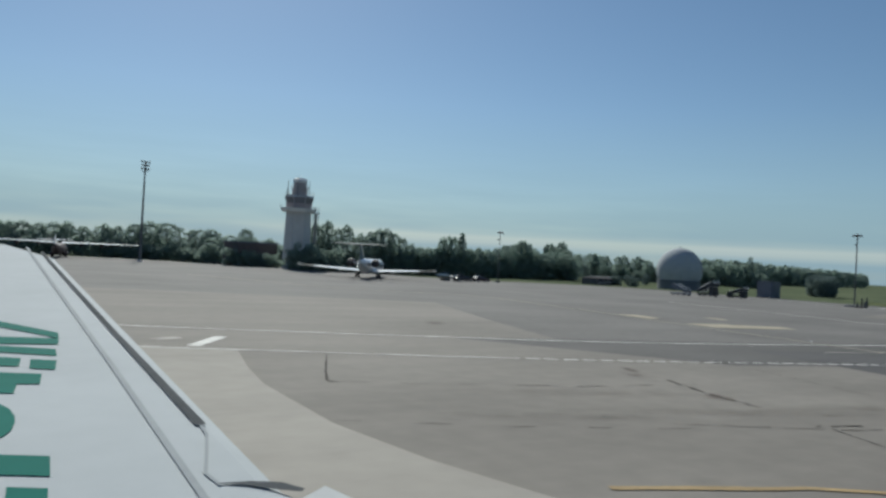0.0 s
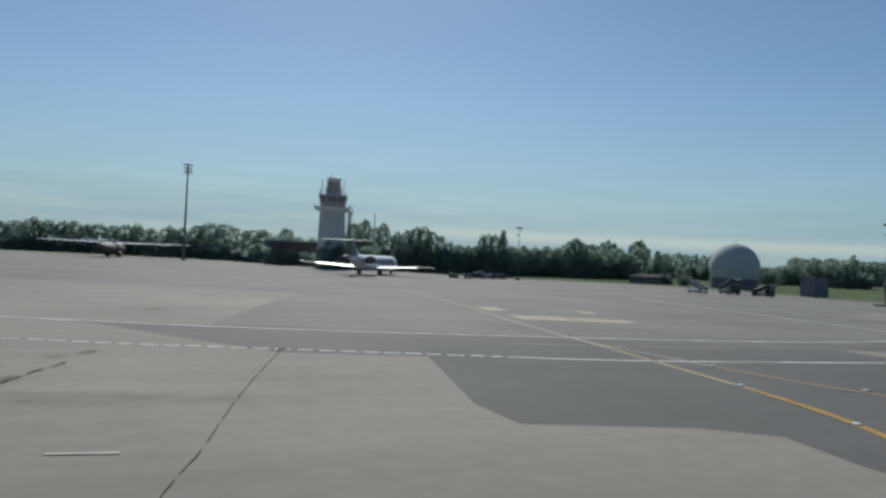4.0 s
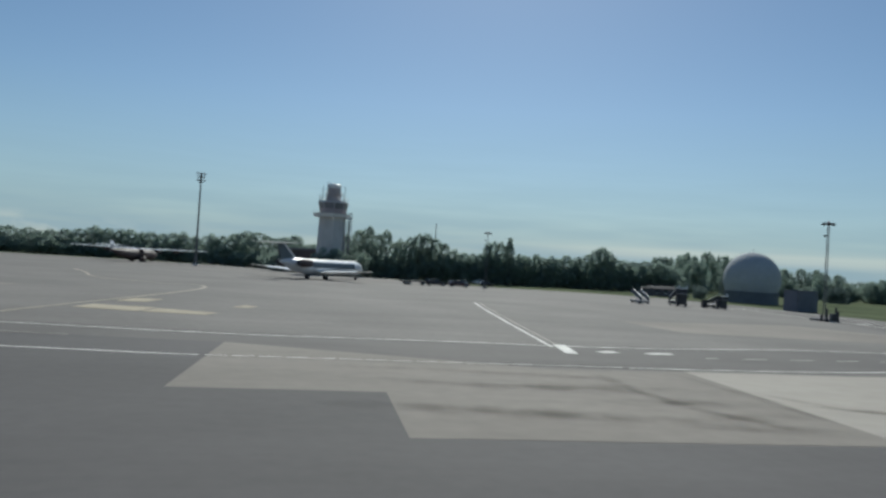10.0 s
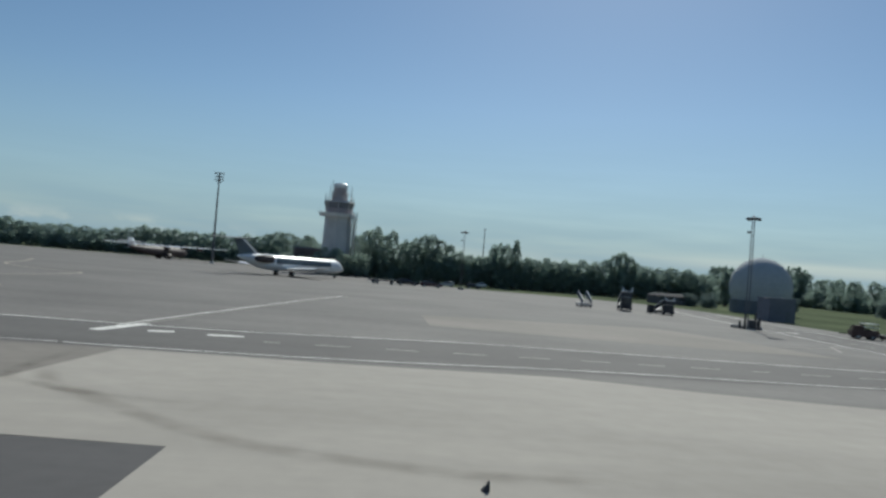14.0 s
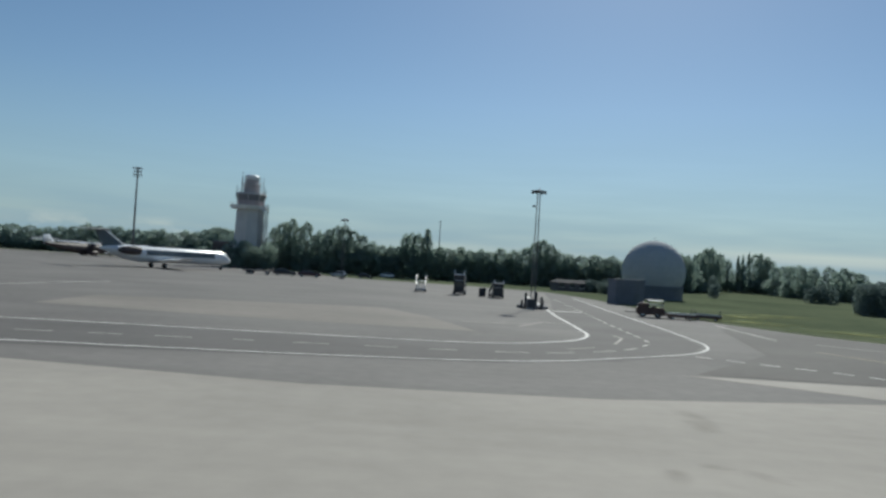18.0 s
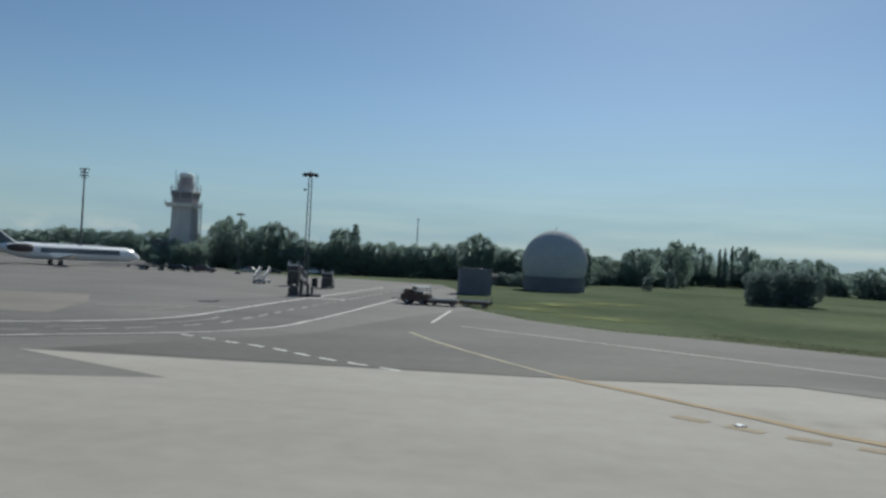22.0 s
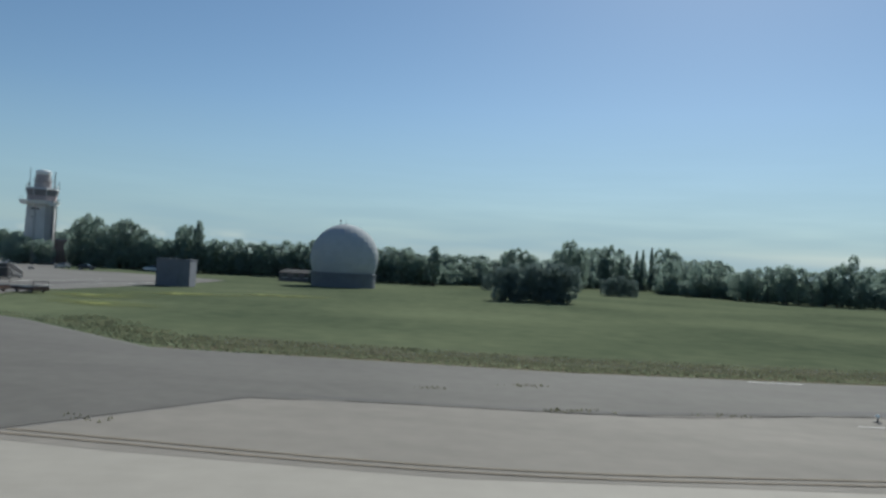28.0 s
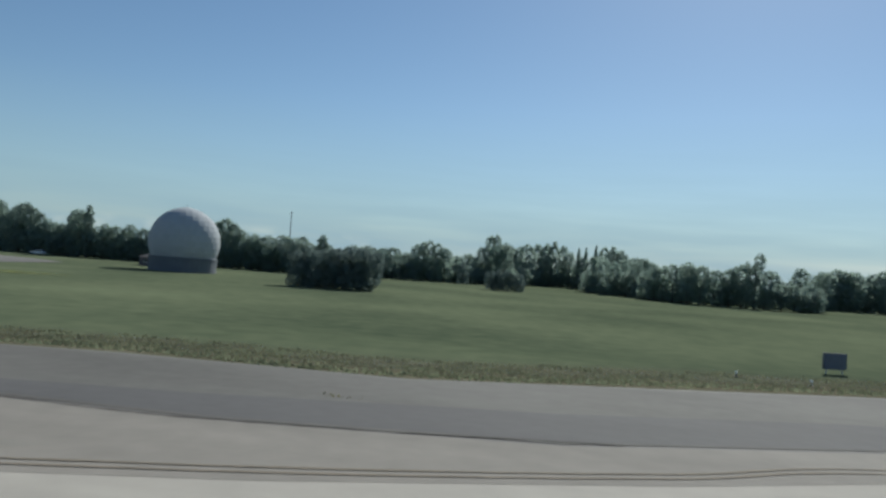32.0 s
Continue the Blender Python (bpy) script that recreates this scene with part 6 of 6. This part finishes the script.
wood("woodland_east", [(383, 309), (450, 331), (560, 371), (700, 415), (880, 470)], 13.0, 17.5, 6.0, [B], 4.4, 2.5, "distant dark green wood beyond the grass")
# undergrowth before the trees, and the wood behind them
wood("undergrowth_west", [(-260, 362), (-190, 340), (-60, 331), (20, 321), (64, 298), (86, 258)], 5.0, 8.0, 4.4, [SH, B], 3.6, 1.5, "dark green undergrowth along the apron edge")
belt([(105, 241), (119, 233), (136, 228), (152, 223.5), (176, 233), (205, 236), (216, 238)], 6.4, 8.8, 2.7, [B, B, SH], 2.9, 0.9)
belt([(219, 238), (228, 254), (243, 270), (252, 278), (262, 296), (272, 322), (284, 351), (297, 346), (310, 352), (306, 326), (302, 304), (300, 290), (308, 274), (318, 262), (324, 248), (336, 241), (356, 244), (368, 280), (380, 312), (390, 320)], 5.4, 7.8, 3.4, [B, B, SH], 2.9, 0.9)
wood("undergrowth_east", [(392, 321), (450, 336), (560, 376), (700, 420)], 6.8, 9.6, 4.0, [B, SH], 3.6, 1.2, "dark green undergrowth beyond the grass")
wood("woodland_behind", [(-260, 385), (-60, 350), (20, 340), (76, 312), (100, 274), (116, 246), (150, 236), (176, 244), (205, 247), (222, 262), (238, 290), (254, 322), (272, 362), (300, 376), (330, 372), (350, 340), (376, 332), (450, 350), (700, 425)], 8.0, 9.6, 6.0, [B, SH], 4.2, 2.0, "dark green wood behind the tree belt")
# the free-standing bush on the grass, and low growth near the radome
for x, y, h, half in ((243.6, 144.5, 6.4, 1.9), (246.6, 145.0, 6.9, 1.95), (249.6, 145.8, 7.3, 1.95), (252.6, 146.5, 7.6, 1.95), (255.3, 147.8, 7.3, 1.9), (245.0, 148.2, 6.8, 2.0), (249.0, 149.2, 7.4, 2.1), (253.0, 150.4, 7.6, 2.0)):
    tree(HD, x, y, h, half)
tree(HD, 238, 214, 4.4, 1.3)
tree(HD, 257.5, 268, 7.0, 1.6)
for x, y, h in ((271, 222, 5.2), (274, 222.5, 6.0), (277, 223.5, 5.0)):
    tree(HD, x, y, h, 1.9)
for x, y, h in ((197, 190.5, 3.6), (201.5, 188.5, 4.0), (199.5, 185, 3.2)):
    tree(HD, x, y, h, 1.7)


# ---- grass tufts ----
def tufts(name, places, h0, h1, seed, material, label):
    rng = random.Random(seed)
    verts, faces = [], []
    for x, y in places:
        for _ in range(5):
            a, h, w = rng.uniform(0, 6.28), rng.uniform(h0, h1), rng.uniform(0.05, 0.12)
            bx, by = x + rng.uniform(-0.6, 0.6), y + rng.uniform(-0.05, 0.6)
            k = len(verts)
            lean = rng.uniform(0.0, 0.5) * h
            verts += [(bx - w * math.cos(a), by - w * math.sin(a), -0.03), (bx + w * math.cos(a), by + w * math.sin(a), -0.03), (bx + lean * math.sin(a), by - lean * math.cos(a), h)]
            faces.append((k, k + 1, k + 2))
    me = bpy.data.meshes.new(name)
    me.from_pydata(verts, [], faces)
    me.materials.append(material)
    return tagged(new(name, me), label, "grass", kind="stuff")


VERGE = smooth_line([(188.6, 96), (191.6, 82.5), (196.5, 70.5), (203.4, 62), (211.4, 58), (226.2, 46.9), (237, 47.2), (249, 47.6), (267, 50.9), (281, 51.4), (304, 60.6), (360, 76), (420, 93)], 0.35)
rng = random.Random(21)
edge_places, dry_places = [], []
for p in VERGE:
    for _ in range(3):
        edge_places.append((p.x + rng.uniform(-0.3, 0.5), p.y + abs(rng.gauss(0.1, 0.9))))
    if p.x > 215:
        for _ in range(2):
            dry_places.append((p.x + rng.uniform(-0.4, 0.4), p.y + rng.uniform(0.2, 5.5)))
rough_places = []
for p in VERGE:
    if p.x > 212:
        for _ in range(6):
            rough_places.append((p.x + rng.uniform(-0.6, 0.6), p.y + 0.3 + 6.5 * rng.random() ** 1.5))
tufts("rough_verge_grass", rough_places, 0.05, 0.17, 4, ROUGH_BLADE, "rough uncut grass along the taxiway verge")
tufts("verge_grass", edge_places, 0.03, 0.12, 1, GRASS_BLADE, "ragged grass tufts along the pavement edge")
tufts("dry_verge_grass", dry_places, 0.03, 0.09, 2, DRY_BLADE, "dry straw-coloured grass along the verge")
sheet("dry_verge", [(226, 46.6), (249, 47.3), (267, 50.6), (281, 51.1), (304, 60.3), (400, 87), (400, 91), (304, 64.5), (281, 54), (266, 53.2), (249, 49.6), (228, 49)], -0.024, DRY_GRASS, "dry yellow grass strip along the taxiway", "grass")


soft_track([(224, 52.5), (237, 51.6), (249, 52), (267, 55), (281, 56), (304, 65.4), (360, 81), (420, 98)], 4.2, ROUGH, "brownish strip of rough grass along the verge", "rough_verge")
weed_places = []
for x, y, n in ((243.1, 38.1, 6), (246.9, 40.8, 7), (248.2, 34.8, 9), (249.4, 35.2, 8), (279.9, 44.2, 4), (254.8, 36.3, 5), (233.5, 27.5, 4), (212.4, 28.6, 5)):
    weed_places += [(x + rng.gauss(0, 0.35), y + rng.gauss(0, 0.12)) for _ in range(n)]
tufts("weeds", weed_places, 0.04, 0.13, 3, DRY_BLADE, "small weeds growing in the pavement joints")
